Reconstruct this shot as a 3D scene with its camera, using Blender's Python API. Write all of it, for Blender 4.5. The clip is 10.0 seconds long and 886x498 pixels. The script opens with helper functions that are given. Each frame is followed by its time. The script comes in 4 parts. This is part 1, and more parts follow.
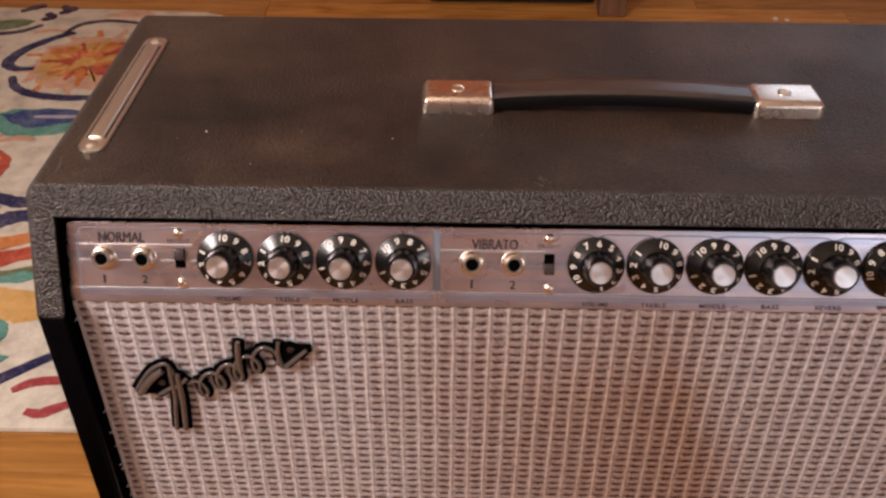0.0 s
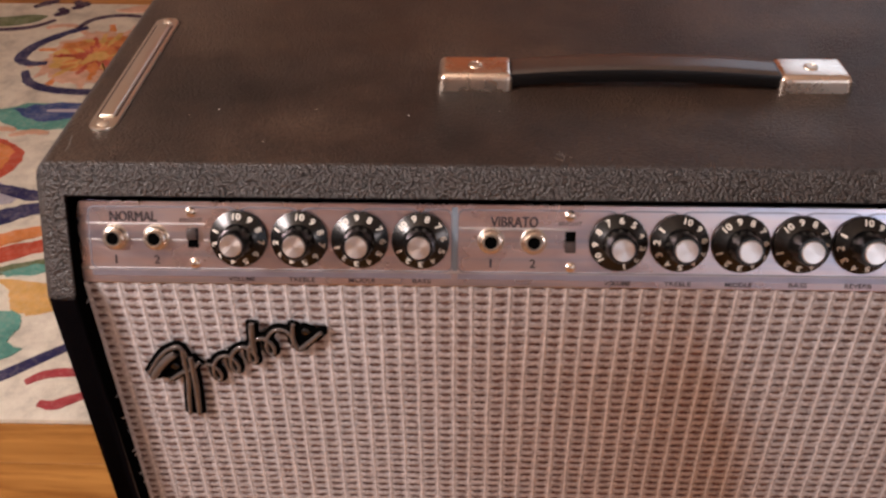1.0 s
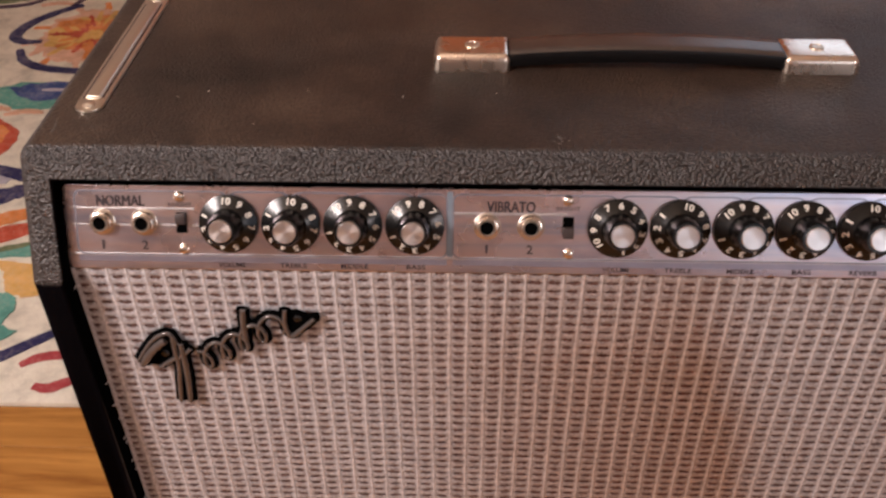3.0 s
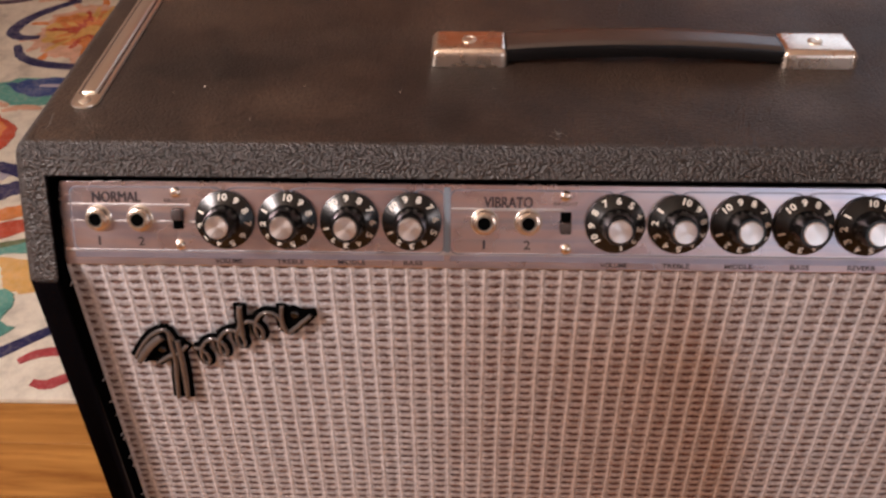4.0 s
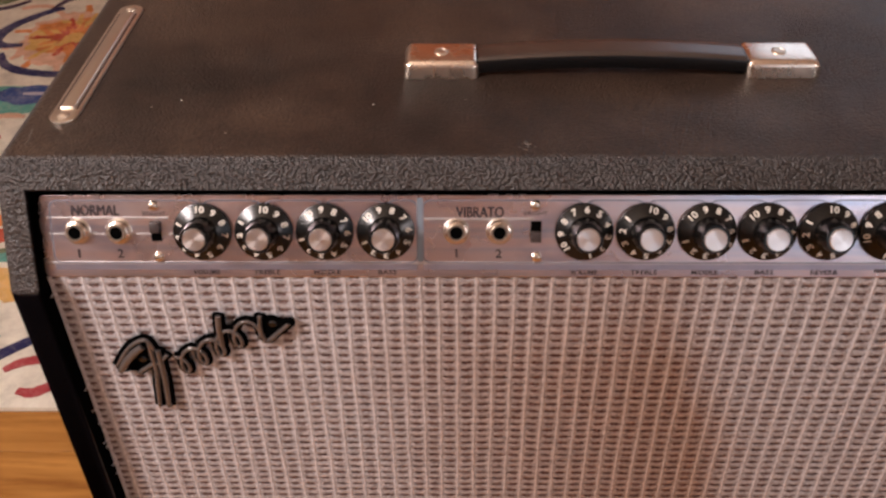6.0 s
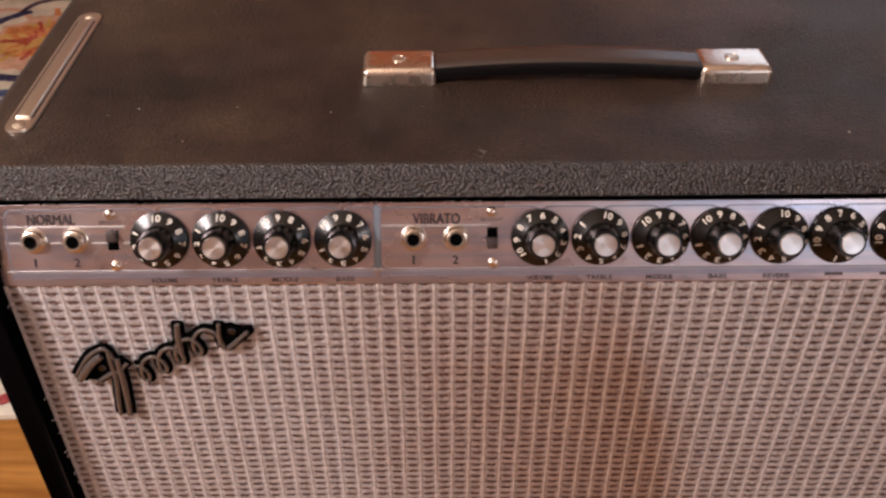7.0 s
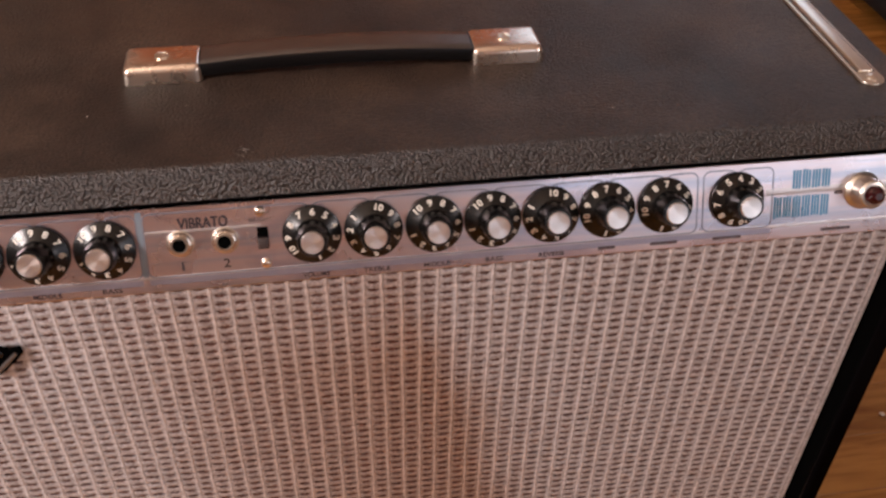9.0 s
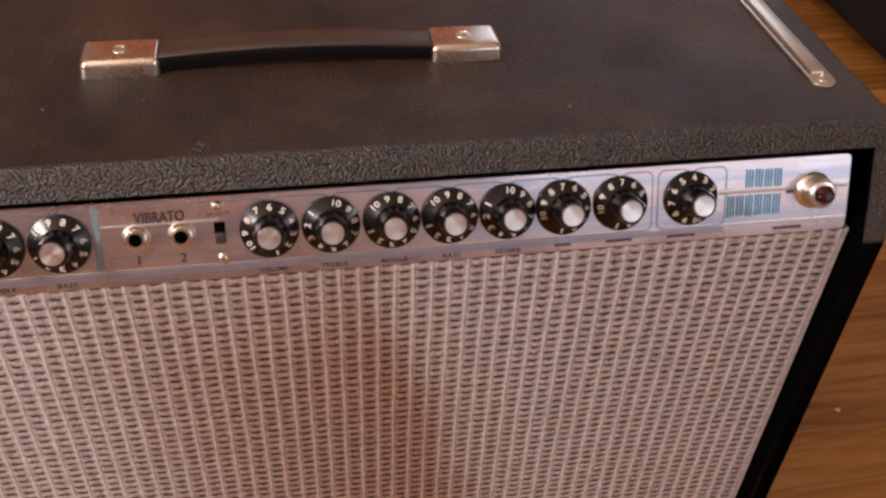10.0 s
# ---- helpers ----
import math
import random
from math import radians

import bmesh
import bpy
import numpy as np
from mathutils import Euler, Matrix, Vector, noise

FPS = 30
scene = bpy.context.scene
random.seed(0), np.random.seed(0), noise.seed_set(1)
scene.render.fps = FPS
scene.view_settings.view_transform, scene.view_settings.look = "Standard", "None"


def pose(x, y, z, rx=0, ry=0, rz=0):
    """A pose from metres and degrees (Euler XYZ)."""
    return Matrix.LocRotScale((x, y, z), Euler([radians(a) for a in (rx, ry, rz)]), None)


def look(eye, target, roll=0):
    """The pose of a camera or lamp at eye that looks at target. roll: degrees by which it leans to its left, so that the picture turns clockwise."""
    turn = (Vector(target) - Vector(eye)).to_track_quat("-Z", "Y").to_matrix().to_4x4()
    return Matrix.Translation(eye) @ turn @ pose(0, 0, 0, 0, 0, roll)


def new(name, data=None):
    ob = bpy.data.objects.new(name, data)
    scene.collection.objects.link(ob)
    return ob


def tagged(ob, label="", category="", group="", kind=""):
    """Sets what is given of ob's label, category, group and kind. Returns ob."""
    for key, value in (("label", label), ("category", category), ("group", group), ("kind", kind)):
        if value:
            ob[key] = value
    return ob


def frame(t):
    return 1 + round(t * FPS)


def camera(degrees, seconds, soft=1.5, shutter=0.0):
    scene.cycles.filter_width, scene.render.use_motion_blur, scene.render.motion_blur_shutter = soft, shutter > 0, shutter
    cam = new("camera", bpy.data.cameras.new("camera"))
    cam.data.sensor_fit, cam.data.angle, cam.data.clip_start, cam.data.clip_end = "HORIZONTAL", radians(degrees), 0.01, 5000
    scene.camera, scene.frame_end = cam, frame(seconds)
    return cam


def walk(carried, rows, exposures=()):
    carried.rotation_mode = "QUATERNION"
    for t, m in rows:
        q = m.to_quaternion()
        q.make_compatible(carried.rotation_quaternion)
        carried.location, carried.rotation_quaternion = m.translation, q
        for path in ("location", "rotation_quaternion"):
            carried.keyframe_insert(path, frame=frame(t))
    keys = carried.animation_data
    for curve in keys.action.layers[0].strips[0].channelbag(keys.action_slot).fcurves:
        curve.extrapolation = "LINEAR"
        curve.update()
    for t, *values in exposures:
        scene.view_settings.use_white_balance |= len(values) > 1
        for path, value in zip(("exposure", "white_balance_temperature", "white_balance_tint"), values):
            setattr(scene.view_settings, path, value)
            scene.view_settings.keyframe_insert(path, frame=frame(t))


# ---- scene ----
SOFT = 2.6
cam = camera(50.63, 10.0, soft=SOFT)
ROWS = [
    (0.0, -0.1006, -0.4164, 0.7850, 52.750, -0.241, 1.133),
    (0.5, -0.1042, -0.4156, 0.7708, 52.747, 0.233, 1.485),
    (1.0, -0.1036, -0.4137, 0.7683, 52.725, 0.410, 1.604),
    (1.5, -0.1018, -0.4089, 0.7651, 52.407, 0.481, 1.653),
    (2.0, -0.1039, -0.4055, 0.7628, 52.314, 0.558, 1.764),
    (2.5, -0.1023, -0.4034, 0.7639, 51.855, 0.379, 1.730),
    (4.0, -0.0994, -0.4006, 0.7628, 51.165, 0.466, 1.618),
    (4.5, -0.0989, -0.4021, 0.7652, 51.170, 0.391, 1.515),
    (5.0, -0.0953, -0.4018, 0.7722, 51.091, 0.513, 0.890),
    (6.5, -0.0869, -0.4078, 0.7745, 51.208, 0.581, 0.563),
    (7.0, -0.0788, -0.4067, 0.7781, 51.180, 0.116, -0.594),
    (7.5, -0.0636, -0.4015, 0.7781, 50.708, -0.558, -2.066),
    (8.0, -0.0461, -0.4020, 0.7781, 50.631, -0.743, -3.667),
    (8.5, -0.0272, -0.4022, 0.7808, 50.639, -1.048, -5.453),
    (8.7, -0.0180, -0.3998, 0.7832, 50.080, -0.900, -6.420),
    (9.0, -0.0158, -0.3965, 0.7840, 49.373, -0.975, -8.443),
    (9.2, -0.0128, -0.3957, 0.7855, 49.250, -1.120, -8.640),
    (9.5, -0.0110, -0.3961, 0.7884, 49.022, -1.721, -9.078),
    (10.0, -0.0091, -0.4001, 0.7866, 49.155, -2.412, -9.577),
]
walk(cam, [(t, pose(x, y, z, rx, ry, rz)) for t, x, y, z, rx, ry, rz in ROWS])

# ---- light ----
EXPOSURE = 0.09
scene.view_settings.exposure = EXPOSURE
world = bpy.data.worlds.new("sky")
scene.world = world
world.use_nodes = True
wn = world.node_tree.nodes
sky = wn.new("ShaderNodeTexSky")
sky.sky_type, sky.sun_disc = "NISHITA", False
sky.sun_elevation, sky.sun_rotation = radians(30), radians(200)
wn["Background"].inputs["Strength"].default_value = 0.08
world.node_tree.links.new(sky.outputs["Color"], wn["Background"].inputs["Color"])


def area_lamp(name, eye, target, size, size_y, watts, colour):
    data = bpy.data.lights.new(name, "AREA")
    data.shape, data.size, data.size_y, data.energy, data.color = "RECTANGLE", size, size_y, watts, colour
    ob = new(name, data)
    ob.matrix_world = look(eye, target)
    return ob


# shaded lamps by the west wall and in the south-east corner, daylight in the south and north windows
area_lamp("floor_lamp_light", (-0.92, -0.45, 1.12), (-0.20, 0.08, 0.45), 0.24, 0.24, 13.5, (1.0, 0.865, 0.84))
area_lamp("floor_lamp_uplight", (-0.92, -0.45, 1.26), (-0.92, -0.44, 3.0), 0.24, 0.24, 33, (1.0, 0.85, 0.78))
area_lamp("south_window_daylight", (1.81, -2.97, 1.42), (1.81, 0, 1.2), 2.0, 1.16, 6.4, (0.97, 0.90, 0.97))
area_lamp("table_lamp_light", (1.93, -1.71, 1.32), (0.05, 0, 0.50), 0.28, 0.28, 8.0, (1.0, 0.885, 0.895))
area_lamp("north_window_daylight", (1.63, 2.68, 1.72), (1.63, 0.3, 1.3), 1.60, 1.12, 6.8, (0.84, 0.87, 0.99))


# ---- materials ----
def material(name, base=(0.5, 0.5, 0.5), rough=0.5, metal=0.0, spec=0.5):
    m = bpy.data.materials.new(name)
    m.use_nodes = True
    n = m.node_tree.nodes["Principled BSDF"]
    n.inputs["Base Color"].default_value = (*base, 1)
    n.inputs["Roughness"].default_value = rough
    n.inputs["Metallic"].default_value = metal
    n.inputs["Specular IOR Level"].default_value = spec
    return m, m.node_tree, n


def node(nt, kind, **values):
    n = nt.nodes.new(kind)
    for k, v in values.items():
        n.inputs[k.replace("_", " ")].default_value = v
    return n


def coords(nt, scale=(1, 1, 1), kind="Object"):
    tc = nt.nodes.new("ShaderNodeTexCoord")
    mp = nt.nodes.new("ShaderNodeMapping")
    mp.inputs["Scale"].default_value = scale
    nt.links.new(tc.outputs[kind], mp.inputs["Vector"])
    return mp.outputs["Vector"]


def noise_tex(nt, vec, scale, detail=4.0, rough=0.55, distort=0.0):
    n = node(nt, "ShaderNodeTexNoise", Scale=scale, Detail=detail, Roughness=rough, Distortion=distort)
    nt.links.new(vec, n.inputs["Vector"])
    return n.outputs["Fac"]


def ramp(nt, fac, stops):
    r = nt.nodes.new("ShaderNodeValToRGB")
    els = r.color_ramp.elements
    while len(els) < len(stops):
        els.new(0.5)
    for e, (p, c) in zip(els, stops):
        e.position, e.color = p, (*c, 1)
    nt.links.new(fac, r.inputs["Fac"])
    return r.outputs["Color"]


def mix(nt, fac, a, b, blend="MIX"):
    n = nt.nodes.new("ShaderNodeMix")
    n.data_type, n.blend_type = "RGBA", blend
    for v, i in ((fac, 0), (a, 6), (b, 7)):
        if hasattr(v, "links"):
            nt.links.new(v, n.inputs[i])
        else:
            n.inputs[i].default_value = (*v, 1) if isinstance(v, tuple) else v
    return n.outputs[2]


def bump(nt, bsdf, height, strength, distance, below=None):
    b = node(nt, "ShaderNodeBump", Strength=strength, Distance=distance)
    nt.links.new(height, b.inputs["Height"])
    if below:
        nt.links.new(below, b.inputs["Normal"])
    nt.links.new(b.outputs["Normal"], bsdf.inputs["Normal"])
    return b.outputs["Normal"]


def world_place(nt):
    return nt.nodes.new("ShaderNodeNewGeometry").outputs["Position"]


def math_node(nt, op, a, b=0.5):
    n = nt.nodes.new("ShaderNodeMath")
    n.operation = op
    for v, i in ((a, 0), (b, 1)):
        if hasattr(v, "links"):
            nt.links.new(v, n.inputs[i])
        else:
            n.inputs[i].default_value = v
    return n.outputs[0]


def tolex_material():
    m, nt, n = material("black_tolex", (0.007, 0.0065, 0.0068), 0.3, 0, 0.22)
    vec = coords(nt)
    # small round pebbles, a little bent by a slow swirl
    long = coords(nt, (0.92, 1.08, 1.04))
    swirl = nt.nodes.new("ShaderNodeTexNoise")
    swirl.inputs["Scale"].default_value = 170
    swirl.inputs["Detail"].default_value = 3
    nt.links.new(vec, swirl.inputs["Vector"])
    bent = nt.nodes.new("ShaderNodeVectorMath")
    bent.operation = "MULTIPLY_ADD"
    bent.inputs[1].default_value = (0.0013, 0.0013, 0.0013)
    nt.links.new(swirl.outputs["Color"], bent.inputs[0])
    nt.links.new(long, bent.inputs[2])
    vo = node(nt, "ShaderNodeTexVoronoi", Scale=680.0, Randomness=1.0)
    vo.feature = "SMOOTH_F1"
    vo.inputs["Smoothness"].default_value = 0.3
    nt.links.new(bent.outputs[0], vo.inputs["Vector"])
    pebble = math_node(nt, "SUBTRACT", 1.0, math_node(nt, "POWER", vo.outputs["Distance"], 1.7))
    grain = math_node(nt, "MULTIPLY_ADD", noise_tex(nt, vec, 1300, 2), 0.25)
    nt.links.new(pebble, grain.node.inputs[2])
    # the grain of the top is rubbed down by years of use, in patches
    sep = nt.nodes.new("ShaderNodeSeparateXYZ")
    nt.links.new(vec, sep.inputs[0])
    worn = ramp(nt, noise_tex(nt, vec, 11, 4, 0.6), [(0.38, (0.20,) * 3), (0.66, (0.62,) * 3)])
    rub = nt.nodes.new("ShaderNodeMapRange")
    for k, v in zip((1, 2), (0.5040, 0.50498)):
        rub.inputs[k].default_value = v
    nt.links.new(worn, rub.inputs[4])
    nt.links.new(sep.outputs["Z"], rub.inputs[0])
    b = node(nt, "ShaderNodeBump", Distance=0.0016)
    nt.links.new(rub.outputs[0], b.inputs["Strength"])
    nt.links.new(grain, b.inputs["Height"])
    nt.links.new(b.outputs["Normal"], n.inputs["Normal"])
    wear = noise_tex(nt, vec, 9, 5, 0.6)
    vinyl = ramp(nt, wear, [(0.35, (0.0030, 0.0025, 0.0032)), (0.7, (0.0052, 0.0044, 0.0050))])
    # pebble crowns that face up are painted paler, imitating light the slope reflects
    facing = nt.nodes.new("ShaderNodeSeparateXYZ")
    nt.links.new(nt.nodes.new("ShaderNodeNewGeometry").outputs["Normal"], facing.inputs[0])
    upward = nt.nodes.new("ShaderNodeMapRange")
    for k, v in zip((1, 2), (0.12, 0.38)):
        upward.inputs[k].default_value = v
    nt.links.new(facing.outputs["Z"], upward.inputs[0])
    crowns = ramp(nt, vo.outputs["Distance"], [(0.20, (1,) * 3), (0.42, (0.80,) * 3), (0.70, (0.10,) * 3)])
    deep = math_node(nt, "MULTIPLY_ADD", upward.outputs[0], 0.80)
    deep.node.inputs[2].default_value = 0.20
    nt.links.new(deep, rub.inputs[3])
    # specular also rises on upper faces to imitate brighter reflections; lower ones stay matt
    shine = math_node(nt, "MULTIPLY_ADD", upward.outputs[0], 0.95)
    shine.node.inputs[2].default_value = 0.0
    lit_crown = mix(nt, noise_tex(nt, vec, 30, 5, 0.65), (0.027, 0.0228, 0.0230), (0.068, 0.058, 0.056))
    vinyl = mix(nt, math_node(nt, "MULTIPLY", crowns, upward.outputs[0]), vinyl, lit_crown)
    # a film of brown dust lies on the top, tinted browner for the wall's reflection
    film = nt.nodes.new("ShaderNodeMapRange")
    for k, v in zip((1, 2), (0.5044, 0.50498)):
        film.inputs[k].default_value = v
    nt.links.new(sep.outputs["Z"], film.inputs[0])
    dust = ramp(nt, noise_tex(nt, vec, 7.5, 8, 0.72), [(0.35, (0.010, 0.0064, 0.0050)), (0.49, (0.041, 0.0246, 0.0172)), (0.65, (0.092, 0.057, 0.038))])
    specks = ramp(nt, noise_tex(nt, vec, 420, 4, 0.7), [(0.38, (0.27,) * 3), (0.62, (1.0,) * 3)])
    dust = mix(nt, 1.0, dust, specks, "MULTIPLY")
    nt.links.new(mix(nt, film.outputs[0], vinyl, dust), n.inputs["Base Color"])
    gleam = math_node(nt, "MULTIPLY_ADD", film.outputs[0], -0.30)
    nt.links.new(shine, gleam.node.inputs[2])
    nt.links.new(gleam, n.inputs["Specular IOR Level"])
    gloss = ramp(nt, noise_tex(nt, vec, 14, 6, 0.65), [(0.3, (0.42,) * 3), (0.72, (0.52,) * 3)])
    nt.links.new(mix(nt, film.outputs[0], gloss, (0.48, 0.48, 0.48)), n.inputs["Roughness"])
    return m


def chrome_material(name="chrome", base=(0.82, 0.79, 0.75), rough=0.14, wear=0.12):
    m, nt, n = material(name, base, rough, 1.0)
    vec = coords(nt)
    nt.links.new(ramp(nt, noise_tex(nt, vec, 60, 6, 0.7), [(0.35, (rough,) * 3), (0.75, (rough + wear,) * 3)]), n.inputs["Roughness"])
    bump(nt, n, noise_tex(nt, vec, 130, 3), 0.08, 0.001)
    return m


def panel_material():
    m, nt, n = material("brushed_aluminium", (0.70, 0.63, 0.61), 0.33, 1.0)
    brush = noise_tex(nt, coords(nt, (14, 900, 900)), 1.0, 3, 0.6)
    blotch = noise_tex(nt, coords(nt), 16, 5, 0.6)
    # pinkish, lilac and blue tints painted in place of the room's reflections
    streak = noise_tex(nt, coords(nt, (3.5, 75, 75)), 1.0, 3, 0.6)
    tint = ramp(nt, streak, [(0.36, (0.98, 0.83, 0.815)), (0.50, (0.91, 0.84, 0.885)), (0.63, (0.64, 0.69, 0.82))])
    cloud = ramp(nt, noise_tex(nt, coords(nt, (9, 22, 22)), 1.0, 4, 0.6, 0.5), [(0.34, (0.70, 0.70, 0.78)), (0.47, (0.99, 0.97, 0.99)), (0.60, (1.0, 0.98, 0.97))])
    tint = mix(nt, 1.0, tint, cloud, "MULTIPLY")
    nt.links.new(mix(nt, math_node(nt, "MULTIPLY", blotch, 0.25), tint, (0.62, 0.57, 0.60)), n.inputs["Base Color"])
    nt.links.new(ramp(nt, blotch, [(0.3, (0.21,) * 3), (0.7, (0.37,) * 3)]), n.inputs["Roughness"])
    bump(nt, n, brush, 0.12, 0.0004)
    return m


CORD_PITCH, CORD_FIRST = 0.010323, -0.3072


def cloth_stain(nt):
    """How strongly the brown tint down the middle of the cloth shows, with a sharper edge on one side."""
    sep = nt.nodes.new("ShaderNodeSeparateXYZ")
    nt.links.new(world_place(nt), sep.inputs[0])
    wob = math_node(nt, "MULTIPLY_ADD", noise_tex(nt, world_place(nt), 14, 3), 0.06)
    wob.node.inputs[2].default_value = -0.030
    lean = math_node(nt, "MULTIPLY_ADD", sep.outputs["Z"], 0.26)
    lean.node.inputs[2].default_value = -0.39 * 0.26
    x = math_node(nt, "ADD", math_node(nt, "ADD", sep.outputs["X"], wob), lean)
    at = nt.nodes.new("ShaderNodeMapRange")
    for k, v in zip((1, 2, 3, 4), (-0.17, 0.13, 0.0, 1.0)):
        at.inputs[k].default_value = v
    nt.links.new(x, at.inputs[0])
    browning = ramp(nt, at.outputs[0], [(0.02, (0,) * 3), (0.26, (0.58,) * 3), (0.50, (0.85,) * 3), (0.66, (1.0,) * 3), (0.79, (0.20,) * 3), (0.92, (0,) * 3)])
    # it is faint under the panel and deepens further down
    low = nt.nodes.new("ShaderNodeMapRange")
    for k, v in zip((1, 2, 3, 4), (0.443, 0.37, 0.5, 1.0)):
        low.inputs[k].default_value = v
    nt.links.new(math_node(nt, "ADD", sep.outputs["Z"], wob), low.inputs[0])
    return math_node(nt, "MULTIPLY", browning, low.outputs[0])


def silver_cloth_material(name, lo, hi, browned=(0.60, 0.42, 0.33), threads=False):
    m, nt, n = material(name, (0.5, 0.46, 0.43), 0.55, 0.15, 0.5)
    vec = coords(nt)
    fine = noise_tex(nt, vec, 900, 3, 0.7)
    soil = noise_tex(nt, vec, 7, 4, 0.6)
    speckle = math_node(nt, "ADD", math_node(nt, "MULTIPLY", fine, 0.8), math_node(nt, "MULTIPLY", noise_tex(nt, world_place(nt), 360, 3, 0.7), 1.05))
    tone = ramp(nt, math_node(nt, "SUBTRACT", speckle, 0.42), [(0.24, lo), (0.52, tuple(0.42 * a + 0.58 * b for a, b in zip(lo, hi))), (0.74, hi)])
    if threads:
        # dark threads surface in the pale band, most of all along its two edges
        sep = nt.nodes.new("ShaderNodeSeparateXYZ")
        nt.links.new(vec, sep.inputs[0])
        edge = math_node(nt, "MULTIPLY", math_node(nt, "ABSOLUTE", sep.outputs["Z"]), 125.0)
        cell = math_node(nt, "PINGPONG", math_node(nt, "SUBTRACT", sep.outputs["X"], CORD_FIRST), CORD_PITCH / 2)
        inside = nt.nodes.new("ShaderNodeMapRange")
        for k, v in zip((1, 2), (CORD_PITCH * 0.12, CORD_PITCH * 0.34)):
            inside.inputs[k].default_value = v
        nt.links.new(cell, inside.inputs[0])
        edge = math_node(nt, "MULTIPLY", edge, inside.outputs[0])
        fleck = math_node(nt, "ADD", noise_tex(nt, coords(nt, (0.75, 1, 1.5)), 520, 3, 0.7), edge)
        tone = mix(nt, ramp(nt, fleck, [(0.60, (0,) * 3), (0.78, (0.72,) * 3)]), tone, (0.19, 0.110, 0.098))
    tone = mix(nt, cloth_stain(nt), tone, mix(nt, 1.0, tone, browned, "MULTIPLY"))
    nt.links.new(mix(nt, math_node(nt, "MULTIPLY", soil, 0.22), tone, (0.36, 0.31, 0.31)), n.inputs["Base Color"])
    nt.links.new(ramp(nt, noise_tex(nt, vec, 1500, 2), [(0.4, (0.62,) * 3), (0.7, (0.3,) * 3)]), n.inputs["Roughness"])
    bump(nt, n, fine, 0.5, 0.0006)
    return m


def dark_weave_material():
    m, nt, n = material("dark_weave", (0.1, 0.07, 0.06), 0.8, 0, 0.3)
    vec = coords(nt)
    tone = ramp(nt, noise_tex(nt, vec, 420, 4, 0.7), [(0.32, (0.048, 0.024, 0.019)), (0.52, (0.132, 0.072, 0.060)), (0.72, (0.27, 0.175, 0.155))])
    tone = mix(nt, cloth_stain(nt), tone, mix(nt, 1.0, tone, (0.80, 0.42, 0.28), "MULTIPLY"))
    nt.links.new(tone, n.inputs["Base Color"])
    bump(nt, n, noise_tex(nt, vec, 700, 3), 0.4, 0.001)
    return m


def wood_material(name, dark, light, rough=0.35, along=(1.2, 16, 16)):
    m, nt, n = material(name, light, rough)
    tc = nt.nodes.new("ShaderNodeTexCoord")
    info = nt.nodes.new("ShaderNodeObjectInfo")
    shift = nt.nodes.new("ShaderNodeVectorMath")
    shift.operation = "MULTIPLY_ADD"
    shift.inputs[1].default_value = (37, 61, 23)
    nt.links.new(info.outputs["Random"], shift.inputs[0])
    nt.links.new(tc.outputs["Object"], shift.inputs[2])
    mp = nt.nodes.new("ShaderNodeMapping")
    mp.inputs["Scale"].default_value = along
    nt.links.new(shift.outputs[0], mp.inputs["Vector"])
    vec = mp.outputs["Vector"]
    g = noise_tex(nt, vec, 1.5, 3, 0.5, 0.4)
    fine = noise_tex(nt, vec, 22.0, 4, 0.7)
    # growth rings show as sweeping lines
    rings = math_node(nt, "PINGPONG", math_node(nt, "MULTIPLY_ADD", g, 5.0), 0.5)
    nt.links.new(math_node(nt, "MULTIPLY", fine, 0.55), rings.node.inputs[0].links[0].from_node.inputs[2])
    body = noise_tex(nt, vec, 3.0, 8, 0.62, 0.6)
    grain = math_node(nt, "ADD", math_node(nt, "MULTIPLY", rings, 0.52), math_node(nt, "MULTIPLY", body, 0.74))
    tone = ramp(nt, grain, [(0.26, dark), (0.46, tuple((a + 1.3 * b) / 2.3 for a, b in zip(dark, light))), (0.68, light)])
    tone = mix(nt, math_node(nt, "MULTIPLY", fine, 0.30), tone, tuple(0.5 * c for c in dark))
    hsv = nt.nodes.new("ShaderNodeHueSaturation")
    val = math_node(nt, "MULTIPLY_ADD", info.outputs["Random"], 0.45)
    val.node.inputs[2].default_value = 0.78
    nt.links.new(val, hsv.inputs["Value"])
    nt.links.new(tone, hsv.inputs["Color"])
    nt.links.new(hsv.outputs["Color"], n.inputs["Base Color"])
    nt.links.new(ramp(nt, grain, [(0.3, (rough + 0.1,) * 3), (0.7, (rough - 0.06,) * 3)]), n.inputs["Roughness"])
    bump(nt, n, fine, 0.12, 0.0006)
    return m


def plain_material(name, base, rough=0.6, vary=0.18, scale=6.0, metal=0.0, grain=0.15, grain_scale=120.0):
    m, nt, n = material(name, base, rough, metal)
    vec = coords(nt)
    f = noise_tex(nt, vec, scale, 6, 0.6)
    lo, hi = tuple(c * (1 - vary) for c in base), tuple(min(1, c * (1 + vary)) for c in base)
    nt.links.new(mix(nt, f, lo, hi), n.inputs["Base Color"])
    bump(nt, n, noise_tex(nt, vec, grain_scale, 3), grain, 0.001)
    return m


